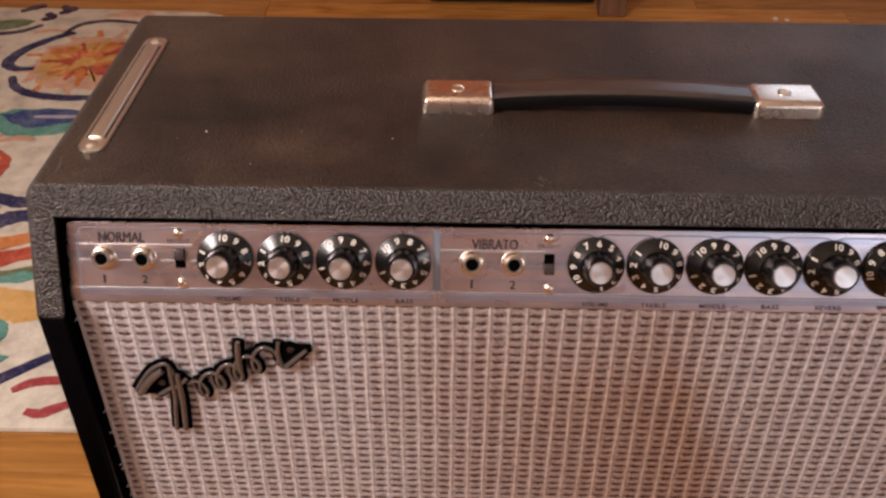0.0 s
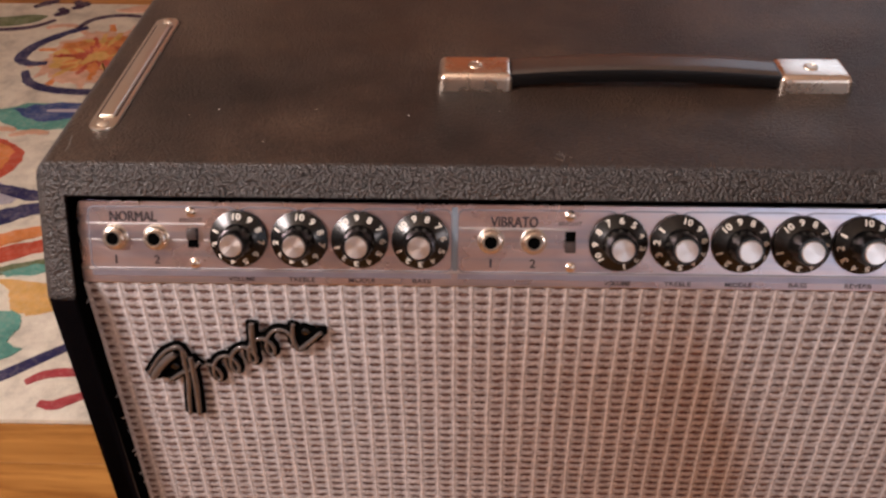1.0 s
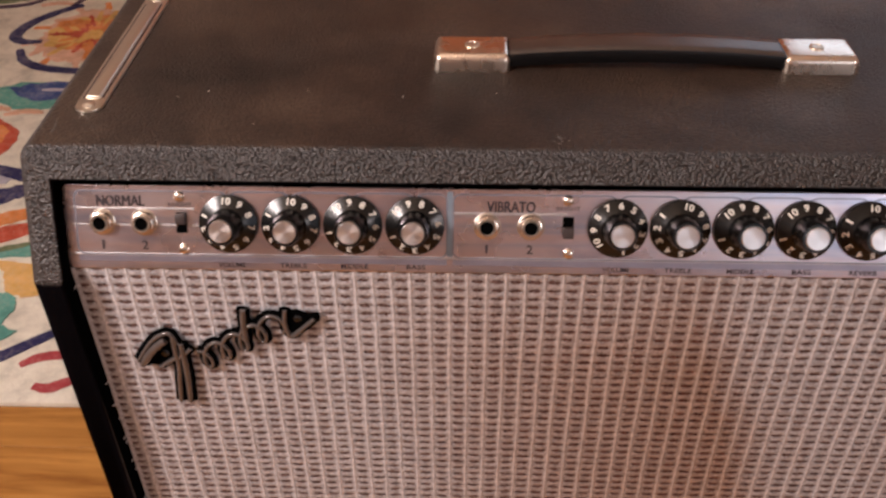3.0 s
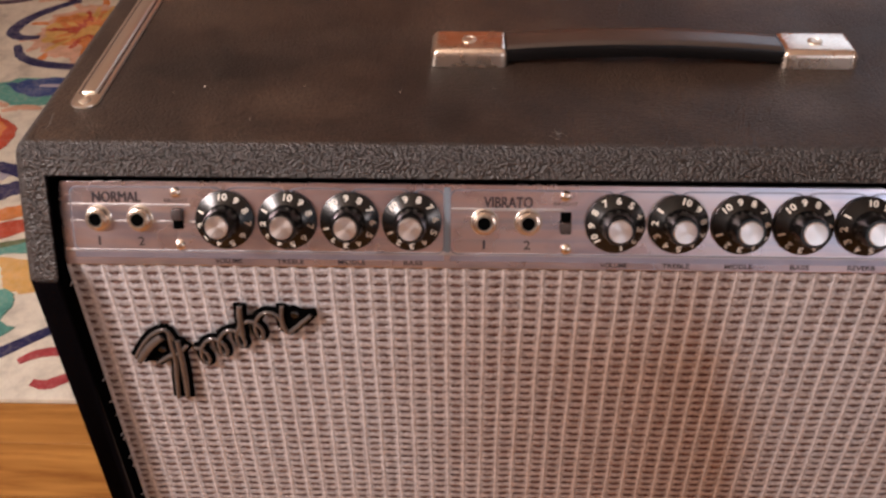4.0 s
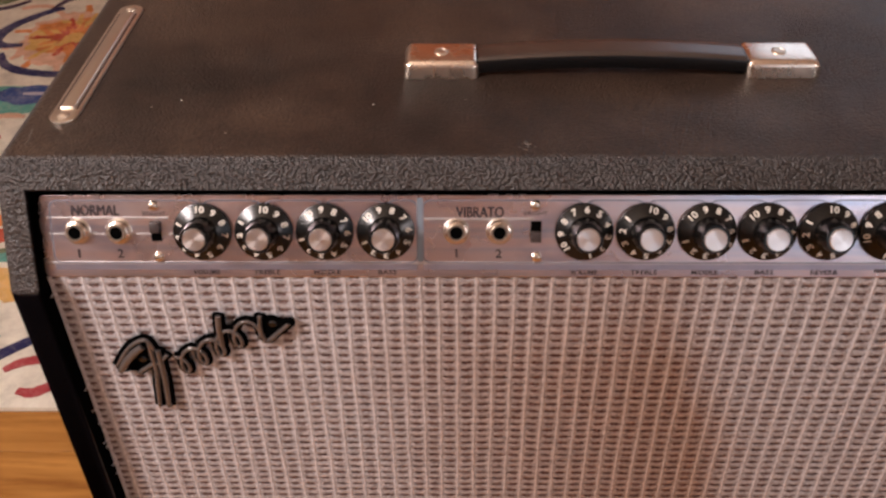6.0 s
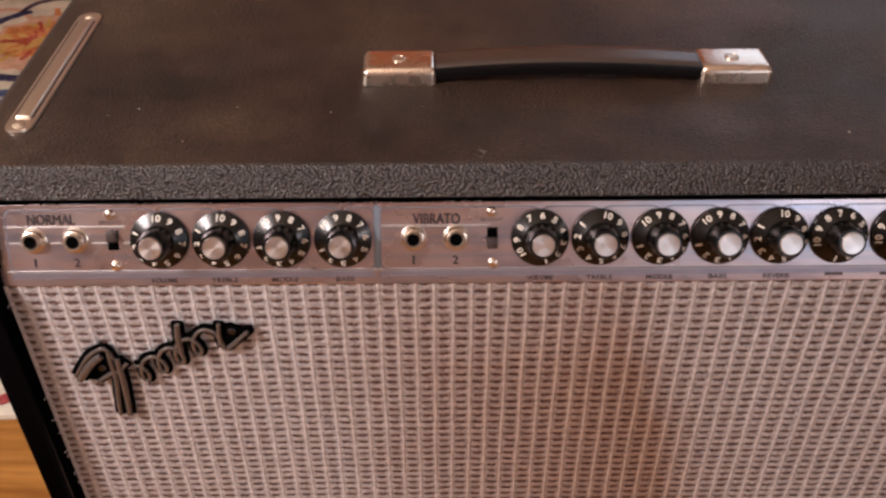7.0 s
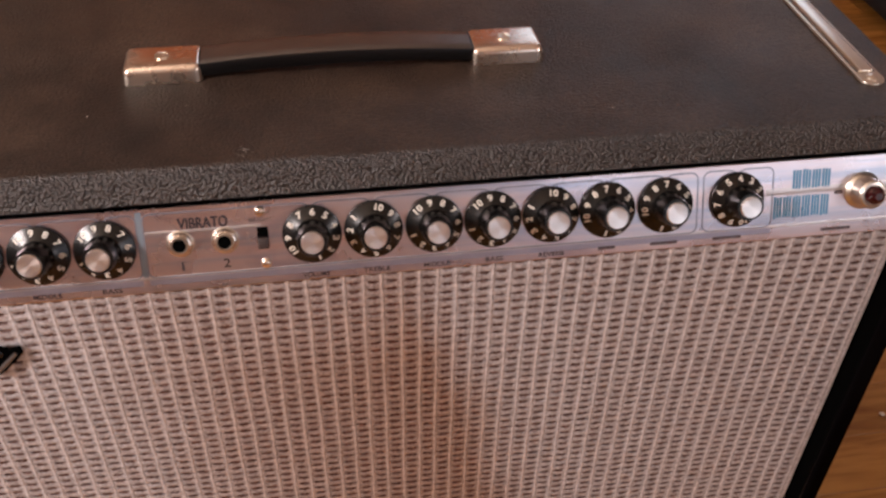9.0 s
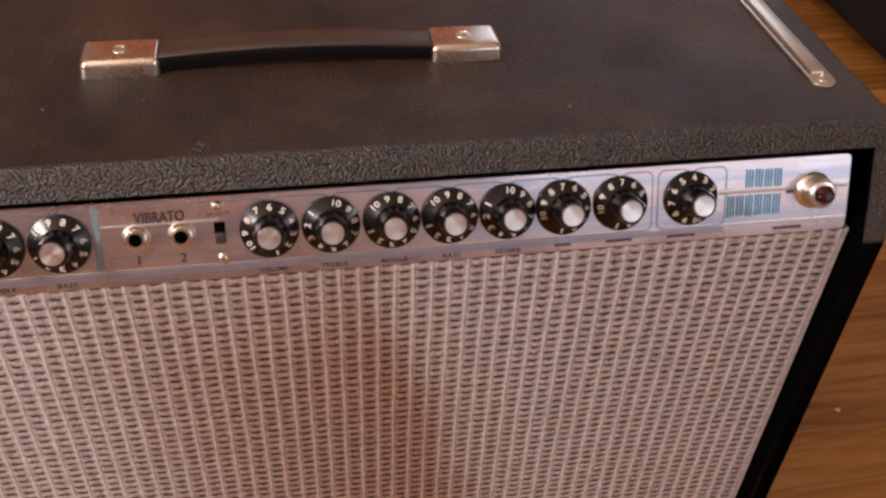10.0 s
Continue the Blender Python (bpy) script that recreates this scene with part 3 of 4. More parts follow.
def grille():
    cloth = part("grille_cloth", box(-0.3168, 0.3168, GRILLE_Y + 0.0005, GRILLE_Y + 0.014, 0.031, 0.4417, 0.002), WEAVE_DARK, amp, "silver and dark woven grille cloth, browner down the middle")
    z0, z1, px, pz, first = 0.033, 0.4411, CORD_PITCH, 0.00605, CORD_FIRST
    rnd = random.Random(4)
    # upright cords share a few meshes
    cords = []
    for kind in range(4):
        bm = bmesh.new()
        rows = []
        n = 268
        for i in range(n + 1):
            w = 0.00106 + 0.00026 * math.cos(2 * math.pi * (z0 + (z1 - z0) * i / n - 0.4376) / pz) + rnd.uniform(-0.0002, 0.0002)
            y = 0.00018 * math.sin(i * math.pi)
            x = rnd.uniform(-0.0002, 0.0002) + 0.0002 * math.sin(i * 0.11 + kind * 2)
            z = z0 + (z1 - z0) * i / n
            rows.append([bm.verts.new((x + k * w, y - d, z)) for k, d in ((-1, 0.0001), (-0.6, 0.0004), (0.6, 0.0004), (1, 0.0001))])
        for p, q in zip(rows, rows[1:]):
            for k in range(3):
                bm.faces.new((p[k], p[k + 1], q[k + 1], q[k]))
        cords.append(mesh_object("warp_cord", bm, CORD, 60))
    for i in range(61):
        x = first + i * px + rnd.uniform(-0.0003, 0.0003)
        c = cords[i] if i < 4 else new("warp_cord", cords[i % 4].data)
        c.parent, c.matrix_basis = cloth, pose(x, GRILLE_Y, 0, 0, rnd.uniform(-0.04, 0.04), 0)
    # cross bands, in a few uneven kinds
    bands = []
    for kind in range(6):
        bm = bmesh.new()
        rows = []
        n = 61 * 12
        for i in range(n + 1):
            x = -0.316 + 0.632 * i / n
            ph = (x - first) / px
            mid = 1 - abs((ph % 1) - 0.5) * 2
            lo = min(0.0031, 0.00212 + 0.0019 * max(0, 0.62 - mid) / 0.62) + rnd.uniform(-0.00060, 0.00050)
            hi = min(0.0031, 0.00212 + 0.0019 * max(0, 0.62 - mid) / 0.62) + rnd.uniform(-0.00060, 0.00050)
            sag = 0.0002 * math.sin(x * 40 + kind)
            d = 0.0002 * mid
            rows.append([bm.verts.new((x, -d - q, sag + k)) for k, q in ((-lo, -0.0002), (-0.6 * lo, 0.0001), (0.6 * hi, 0.0001), (hi, -0.0002))])
        for p, q in zip(rows, rows[1:]):
            for k in range(3):
                bm.faces.new((p[k], p[k + 1], q[k + 1], q[k]))
        bands.append(mesh_object("weft_band", bm, SILVER, 60))
    for j in range(67):
        z = 0.4376 - j * pz
        b = bands[j] if j < 6 else new("weft_band", bands[j % 6].data)
        b.parent, b.matrix_basis = cloth, pose(0, GRILLE_Y, z, 0, rnd.uniform(-0.03, 0.03), 0)
    for x in (-0.3150, 0.3150):
        bm = box(-0.0011, 0.0011, -0.0006, 0.0, z0, z1)
        part("cloth_edge", bm, CORD, cloth, "pale turned edge of the cloth", at=pose(x, GRILLE_Y + 0.0002, 0))
    for i in range(11):
        side = -1
        z, dx = rnd.uniform(0.16, 0.438), rnd.uniform(0.0010, 0.0036)
        x0 = side * 0.3155
        pts = [(x0 + side * 0.0010 * u, GRILLE_Y - 0.0004 - dx * u, z + rnd.uniform(-0.0018, 0.0010) * u) for u in (0.0, 0.4, 0.75, 1.0)]
        part("frayed_thread", tube(pts, rnd.uniform(0.00025, 0.00050), 5), CORD, cloth, smooth=60)


grille()


def handle():
    hd = new("handle")
    hd.parent = amp
    hd.matrix_basis = pose(0, 0.1012, TOP)
    tagged(hd, "black vinyl strap handle with chrome end brackets")
    n = 28
    bm = bmesh.new()
    rows = []
    for i in range(n + 1):
        x = -0.088 + 0.176 * i / n
        u = (x + 0.0005) / 0.088
        z = 0.0050 + 0.0046 * (1 - u * u)
        half, th = 0.0114 + 0.0006 * (1 - u * u), 0.0040
        rows.append([bm.verts.new((x, y, z + k)) for y, k in ((-half * 0.94, -th), (-half, -th * 0.7), (-half, th * 0.78), (-half * 0.97, th * 0.95), (-half * 0.4, th), (half * 0.4, th), (half * 0.93, th * 0.9), (half, th * 0.5), (half * 0.94, -th))])
    for p, q in zip(rows, rows[1:]):
        for k in range(9):
            bm.faces.new((p[k], p[(k + 1) % 9], q[(k + 1) % 9], q[k]))
    bm.faces.new(rows[0])
    bm.faces.new(rows[-1])
    grip = part("grip", bm, RUBBER, hd, "black vinyl grip", smooth=50)
    # added upper face stitched down along both edges; its brown paints the wall's reflection
    bm = bmesh.new()
    rows = []
    for i in range(n + 1):
        x = -0.0785 + 0.157 * i / n
        u = (x + 0.0005) / 0.088
        z = 0.0091 + 0.0046 * (1 - u * u)
        half = 0.0104 + 0.0005 * (1 - u * u)
        rows.append([bm.verts.new((x, y, z + k)) for y, k in ((-half, -0.0006), (-half * 0.94, 0.0002), (-half * 0.4, 0.0004), (half * 0.4, 0.0004), (half * 0.94, 0.0), (half, -0.0006))])
    for p, q in zip(rows, rows[1:]):
        for k in range(5):
            bm.faces.new((p[k], p[k + 1], q[k + 1], q[k]))
    part("worn_face", bm, SHEEN_VINYL, grip, "brown upper face painted as the wall's sheen", smooth=50)
    for x0, x1, out in ((-0.1215, -0.0782, -1), (0.0785, 0.1207, 1)):
        bm = box(x0, x1, -0.0136, 0.0136, 0.0003, 0.0105)
        # the pressed cap flares towards its foot on the three free sides
        for v in bm.verts:
            if v.co.z < 0.001:
                v.co.y *= 1.07
                if (v.co.x > (x0 + x1) / 2) == (out > 0):
                    v.co.x += out * 0.0014
        free = [e for e in bm.edges if not all(v.co.z < 0.001 for v in e.verts)]
        bmesh.ops.bevel(bm, geom=free, offset=0.0038, segments=5, profile=0.5, affect="EDGES")
        part("bracket", bm, CHROME, hd, "chrome end bracket", smooth=45)
        cx = (x0 + x1) / 2 - 0.0005
        part("screw", moved(lathe([(0, 0), (0.0042, 0), (0.0042, 0.0006), (0.0030, 0.0010), (0.0028, 0.0006), (0.0012, 0.0005), (0, 0.0003)], 24), Matrix.Translation((cx, 0.0, 0.0105))), DULL_CHROME, hd, "recessed screw head")


handle()


def straps():
    for x, y0 in ((-0.3100, 0.0368), (0.3087, 0.0368)):
        y1 = y0 + 0.1522
        st = part("chassis_strap", slab(rounded(x - 0.0079, x + 0.0079, y0, y1, 0.0075, 8), TOP + 0.0002, TOP + 0.0016, 0.0008), DULL_CHROME, amp, "chrome chassis strap screwed to the top")
        for side in (-1, 1):
            part("groove", slab(rounded(x + side * 0.0052 - 0.0006, x + side * 0.0052 + 0.0006, y0 + 0.014, y1 - 0.014, 0.0004, 2), TOP + 0.0014, TOP + 0.00168), SLIDER, st, "dark line beside the rib", smooth=0)
        part("rib", slab(rounded(x - 0.0044, x + 0.0044, y0 + 0.0135, y1 - 0.0135, 0.0012, 4), TOP + 0.0014, TOP + 0.0032, 0.0012, 3), DULL_CHROME, st)
        for y in (y0 + 0.0068, y1 - 0.0068):
            part("screw", moved(lathe([(0, 0), (0.0036, 0), (0.0033, 0.0012), (0.0018, 0.0020), (0, 0.0022)], 20), Matrix.Translation((x, y, TOP + 0.0014))), DULL_CHROME, st)


straps()


def printed_lines():
    """The frames printed round the groups of controls, with a dip over each knob."""
    h0, h1, w = 0.00002, 0.00016, 0.00075
    top_v, low_v, r = 0.0277, 0.0622, 0.004
    for x0, x1, ks in ((-0.3110, -0.1128, KNOBS[:4]), (-0.1095, 0.1915, KNOBS[4:11]), (0.1949, 0.2360, KNOBS[11:])):
        run = []
        for i in range(7):
            a = radians(180 - 15 * i)
            run.append((x0 + r + r * math.cos(a), -top_v - r + r * math.sin(a)))
        for kx, _ in ks:
            for dx, dv in ((-0.0060, 0.0), (-0.0035, 0.0004), (-0.0015, 0.0015), (-0.0005, 0.0032), (0.0005, 0.0032), (0.0015, 0.0015), (0.0035, 0.0004), (0.0060, 0.0)):
                run.append((kx + dx, -top_v - dv))
        for i in range(7):
            a = radians(90 - 15 * i)
            run.append((x1 - r + r * math.cos(a), -top_v - r + r * math.sin(a)))
        for i in range(7):
            a = radians(-15 * i)
            run.append((x1 - r + r * math.cos(a), -low_v + r + r * math.sin(a)))
        for i in range(7):
            a = radians(270 - 15 * i)
            run.append((x0 + r + r * math.cos(a), -low_v + r + r * math.sin(a)))
        part("printed_line", ribbon(run, w, h0, h1, closed=True), LINE_INK, panel, "blue-grey printed frame line", smooth=0)
    # the blue band between the two channels
    part("printed_band", slab(rounded(-0.1128, -0.1095, -0.0615, -0.0262, 0.0010), h0, 0.00008), BAND_INK, panel, "pale blue printed divider", smooth=0)
    # a pale lilac band along the folded strip, painted for its bluish reflection
    for x0, x1 in ((-0.3110, -0.1128), (-0.1095, 0.2360)):
        part("printed_band", moved(slab(((x0, -0.0018), (x1, -0.0018), (x1, 0.0018), (x0, 0.0018)), h0, 0.00008), on_strip(0, 0.0645)), LILAC_SHEEN, panel, "pale lilac band painted as the fold's sheen", smooth=0)
    # thin metal ridges added to imitate reflected streaks; the last runs along the fold
    for x0, x1, v, r in ((-0.314, -0.247, 0.0372, 0.0006), (-0.314, -0.240, 0.0462, 0.0005), (-0.1110, -0.0500, 0.0379, 0.0008), (0.232, 0.312, 0.0423, 0.0020), (-0.3160, 0.3125, FOLD_V, 0.0009)):
        part("polished_crease", moved(tube([(x0 + (x1 - x0) * i / 12, -v, 0) for i in range(13)], r, 8, 0.10), Matrix()), GLINT_METAL, panel, smooth=60)


printed_lines()


def inscriptions():
    for text, x0, x1, v0, v1 in (("NORMAL", -0.2990, -0.2735, 0.0302, 0.0358), ("VIBRATO", -0.0917, -0.0664, 0.0312, 0.0370)):
        part("lettering", merge(*(moved(lettering(text, v1 - v0, x1 - x0), Matrix.Translation((dx, dx * 0.5, dx * 0.05))) for dx in (-0.00022, 0.0, 0.00022))), DARK_INK, panel, "dark printed channel name", smooth=0, at=pose((x0 + x1) / 2, -(v0 + v1) / 2, 0.0002))
    for text, x in (("1", -0.2972), ("2", -0.2745), ("1", -0.0916), ("2", -0.0688)):
        part("lettering", lettering(text, 0.0048, 0.0012 if text == "1" else 0.0033, bold=0.012), DARK_INK, panel, "dark printed input number", smooth=0, at=pose(x, -0.0570, 0.0002))
    names = ("VOLUME", "TREBLE", "MIDDLE", "BASS", "VOLUME", "TREBLE", "MIDDLE", "BASS", "REVERB")
    for (x, _), text in zip(KNOBS, names):
        part("lettering", lettering(text, 0.0025, 0.0022 * len(text) + 0.0012, bold=0.010), DARK_INK, panel, "small dark printed control name", smooth=0, at=on_strip(x + 0.0005, 0.0676, 0.0002))
    for x, w in ((0.1392, 0.0100), (0.1725, 0.0160), (0.2100, 0.0170), (0.2760, 0.0180)):
        part("printed_bar", slab(rounded(-w / 2, w / 2, -0.0009, 0.0009, 0.0004, 2), 0.00002, 0.00014), FAINT_INK, panel, "small worn print", smooth=0, at=on_strip(x, 0.0667))
    for x in (-0.2545, -0.0490):
        part("lettering", lettering("BRIGHT", 0.0021, 0.0125), FAINT_INK, panel, "small worn printed switch name", smooth=0, at=pose(x, -0.0347, 0.0002))
    # the model mark: rows of upright blue bars
    rnd = random.Random(3)
    for x0, x1, v0, v1, cells in ((0.2478, 0.2712, 0.0302, 0.0418, 4), (0.2372, 0.2712, 0.0450, 0.0582, 6)):
        step = (x1 - x0) / cells
        for c in range(cells):
            n = 3
            w = step * 0.92 / n
            for k in range(n):
                a = x0 + c * step + k * w
                top, low = v0 + rnd.uniform(0, 0.0009), v1 - rnd.uniform(0, 0.0009)
                part("mark_bar", slab(((a, -low), (a + w * 0.70, -low), (a + w * 0.70, -top), (a, -top)), 0.00002, 0.00016), BLUE_INK, panel, smooth=0)
    part("printed_bar", slab(rounded(0.2735, 0.2785, -0.0462, -0.0440, 0.0004, 2), 0.00002, 0.00014), FAINT_INK, panel, smooth=0)


inscriptions()


def jack():
    bm = lathe([(0.0032, 0.0), (0.0072, 0.0), (0.0072, 0.0006), (0.0068, 0.0009), (0.0032, 0.0009)], 32)
    washer = mesh_object("washer", bm, BRASSY, 30)
    nut_ob = mesh_object("nut", lathe([(0.0040, 0.0008), (0.0064, 0.0008), (0.0064, 0.0022), (0.0058, 0.0032), (0.0050, 0.0035), (0.0044, 0.0030)], 18), CHROME, 30)
    barrel = lathe([(0.0047, 0.0026), (0.0047, 0.0050), (0.0044, 0.0054), (0.0038, 0.0054), (0.0035, 0.0050), (0.0035, 0.0031), (0.0, 0.0031)], 32)
    barrel_ob = mesh_object("barrel", barrel, BRASSY, 30)
    # a flat black disc paints the shade down the bore
    hole = mesh_object("socket_hole", lathe([(0.00345, 0.0032), (0.00345, 0.0044), (0, 0.0044)], 24), HOLE, 30)
    return washer, nut_ob, barrel_ob, hole


def jacks():
    pieces = jack()
    for i, x in enumerate((-0.2968, -0.2743, -0.0916, -0.0685)):
        j = pieces[0] if i == 0 else new("input_jack", pieces[0].data)
        j.name = "input_jack"
        j.parent, j.matrix_basis = amp, on_panel(x, 0.0446, 0.0, 7 * i)
        tagged(j, "nickel input jack with a round nut")
        for p in pieces[1:]:
            q = p if i == 0 else new(p.name.split(".")[0], p.data)
            q.parent, q.matrix_basis = j, Matrix()


jacks()


def switches():
    for x, up in ((-0.2541, True), (-0.0488, False)):
        sw = part("slide_switch", slab(rounded(x - 0.0029, x + 0.0029, -0.0502, -0.0390, 0.0004, 2), -0.0002, 0.00012), HOLE, amp, "black slide switch with two dome screws", smooth=0, at=PANEL_AT)
        y0 = -0.0450 if up else -0.0502
        part("slider", box(x - 0.0027, x + 0.0027, y0, y0 + 0.0058, 0.0, 0.0036, 0.0005, 2), SLIDER, sw, "dark brown slider")
        for v in (0.0303, 0.0588):
            bm = lathe([(0, 0), (0.0030, 0.0), (0.0030, 0.0005), (0.0025, 0.0014), (0.0014, 0.0020), (0, 0.0021)], 20)
            part("screw", bm, CHROME, sw, "dome screw", at=pose(x - 0.0005 + (0.0010 if v > 0.05 else 0.0), -v, 0.0))


switches()


def pilot_lamp():
    lamp = part("pilot_lamp", lathe([(0.0, 0.0), (0.0108, 0.0), (0.0108, 0.0010), (0.0098, 0.0022), (0.0088, 0.0030), (0.0082, 0.0110), (0.0072, 0.0120), (0.0060, 0.0122), (0.0055, 0.0114), (0.0, 0.0114)], 40), BRASSY, amp, "pilot lamp with a nickel bezel and red jewel", at=on_panel(0.2905, 0.0452, 0.0), smooth=30)
    bm = bmesh.new()
    rings = []
    for k, (r, h) in enumerate(((0.0053, 0.0112), (0.0052, 0.0140), (0.0042, 0.0160), (0.0022, 0.0172))):
        rings.append([bm.verts.new((r * math.cos(2 * math.pi * (i + 0.5 * (k % 2)) / 10), r * math.sin(2 * math.pi * (i + 0.5 * (k % 2)) / 10), h)) for i in range(10)])
    for p, q in zip(rings, rings[1:]):
        for i in range(10):
            bm.faces.new((p[i], p[(i + 1) % 10], q[i]))
            bm.faces.new((p[(i + 1) % 10], q[(i + 1) % 10], q[i]))
    bm.faces.new(rings[-1])
    bm.faces.new(rings[0])
    part("jewel", bm, JEWEL, lamp, "faceted dark red jewel", smooth=0)


pilot_lamp()


def badge():
    """The maker's mark, as plain looping strokes of bright metal on a black backing."""
    y = GRILLE_Y - 0.0020
    strokes = [
        ([(-0.292, 0.374), (-0.285, 0.385), (-0.279, 0.392), (-0.272, 0.396), (-0.269, 0.394), (-0.267, 0.388)], 0.0013),
        ([(-0.290, 0.371), (-0.285, 0.379), (-0.278, 0.387), (-0.273, 0.391)], 0.0026),
        ([(-0.269, 0.393), (-0.269, 0.383), (-0.269, 0.370), (-0.271, 0.356), (-0.273, 0.340)], 0.0016),
        ([(-0.265, 0.388), (-0.265, 0.375), (-0.2655, 0.361), (-0.2673, 0.340)], 0.0019),
        ([(-0.280, 0.369), (-0.272, 0.375), (-0.266, 0.378), (-0.260, 0.384)], 0.0014),
        ([(-0.2565 + 0.051 * u / 45 + 0.0046 * math.sin(u * math.pi / 5), 0.3740 + 0.032 * u / 45 + 0.0080 * math.cos(u * math.pi / 5)) for u in range(46)], 0.0013),
        ([(-0.2255, 0.415), (-0.2265, 0.404), (-0.2265, 0.392)], 0.0019),
        ([(-0.202, 0.415), (-0.203, 0.405), (-0.201, 0.396), (-0.198, 0.397), (-0.192, 0.403), (-0.186, 0.409)], 0.0015),
    ]
    back = []
    lines = []
    for pts, r in strokes:
        line = smooth_line([(x, z, 0) for x, z in pts], 5)
        lines.append((line, r))
        back.append(tube([(x, z, 0.0) for x, z, _ in line], r + 0.0020, 10, 0.45))
    plates = [
        slab([(-0.284, 0.375), (-0.279, 0.386), (-0.272, 0.390), (-0.270, 0.379), (-0.279, 0.370), (-0.285, 0.370)], -0.001, 0.0010),
        slab([(-0.201, 0.412), (-0.196, 0.414), (-0.190, 0.411), (-0.184, 0.412), (-0.183, 0.408), (-0.188, 0.402), (-0.199, 0.394), (-0.203, 0.396)], -0.001, 0.0012),
    ]
    upright = Matrix(((1, 0, 0, 0), (0, 0, -1, y), (0, 1, 0, 0), (0, 0, 0, 1)))
    base = part("badge", merge(*back), HOLE, amp, "looping bright metal badge on black backing", at=upright, smooth=50)
    for plate in plates:
        part("backing_plate", plate, HOLE, base)
    for x, z in ((-0.2755, 0.3800), (-0.1955, 0.4085)):
        part("stud", moved(lathe([(0.0026, 0.0), (0.0026, 0.0014), (0.0018, 0.0021), (0.0, 0.0022)], 20), Matrix.Translation((x, z, 0))), BLACK, base, "small black fixing stud")
    for line, r in lines:
        n = len(line)
        part("bright_stroke", tube([(x, z, 0.0013 + r * 0.3) for x, z, _ in line], [r * (0.8 + 0.2 * math.sin(math.pi * i / (n - 1))) for i in range(n)], 12, 1.0), DARK_CHROME, base, smooth=60)


badge()

# ---- floor ----
def floor_boards():
    base = tagged(mesh_object("floor", box(X0, X1, Y0, Y1, -0.10, -0.019), DARK_WOOD), "honey-brown oak strip floor", "floor", kind="structure")
    rnd = random.Random(1450)
    widths = 0.0655
    meshes = {}
    y = 0.2180 - widths * 49
    while y < Y1 - 0.002:
        x, length = X0, rnd.choice((0.3, 0.6, 0.9, 1.2))
        deep = min(widths, Y1 - y)
        while x < X1 - 0.002:
            length = round(min(length, X1 - x), 3)
            key = (length, round(deep, 4))
            if key not in meshes:
                meshes[key] = mesh_object("plank", box(0.0004, length - 0.0004, 0.0003, deep - 0.0003, -0.018, 0.0, 0.0005, 1), FLOOR_OAK)
                p = meshes[key]
            else:
                p = new("plank", meshes[key].data)
            p.parent, p.matrix_basis = base, pose(x, y, rnd.uniform(-0.0003, 0.0))
            x += length
            length = rnd.choice((0.9, 1.2, 1.5, 1.8))
        y += widths


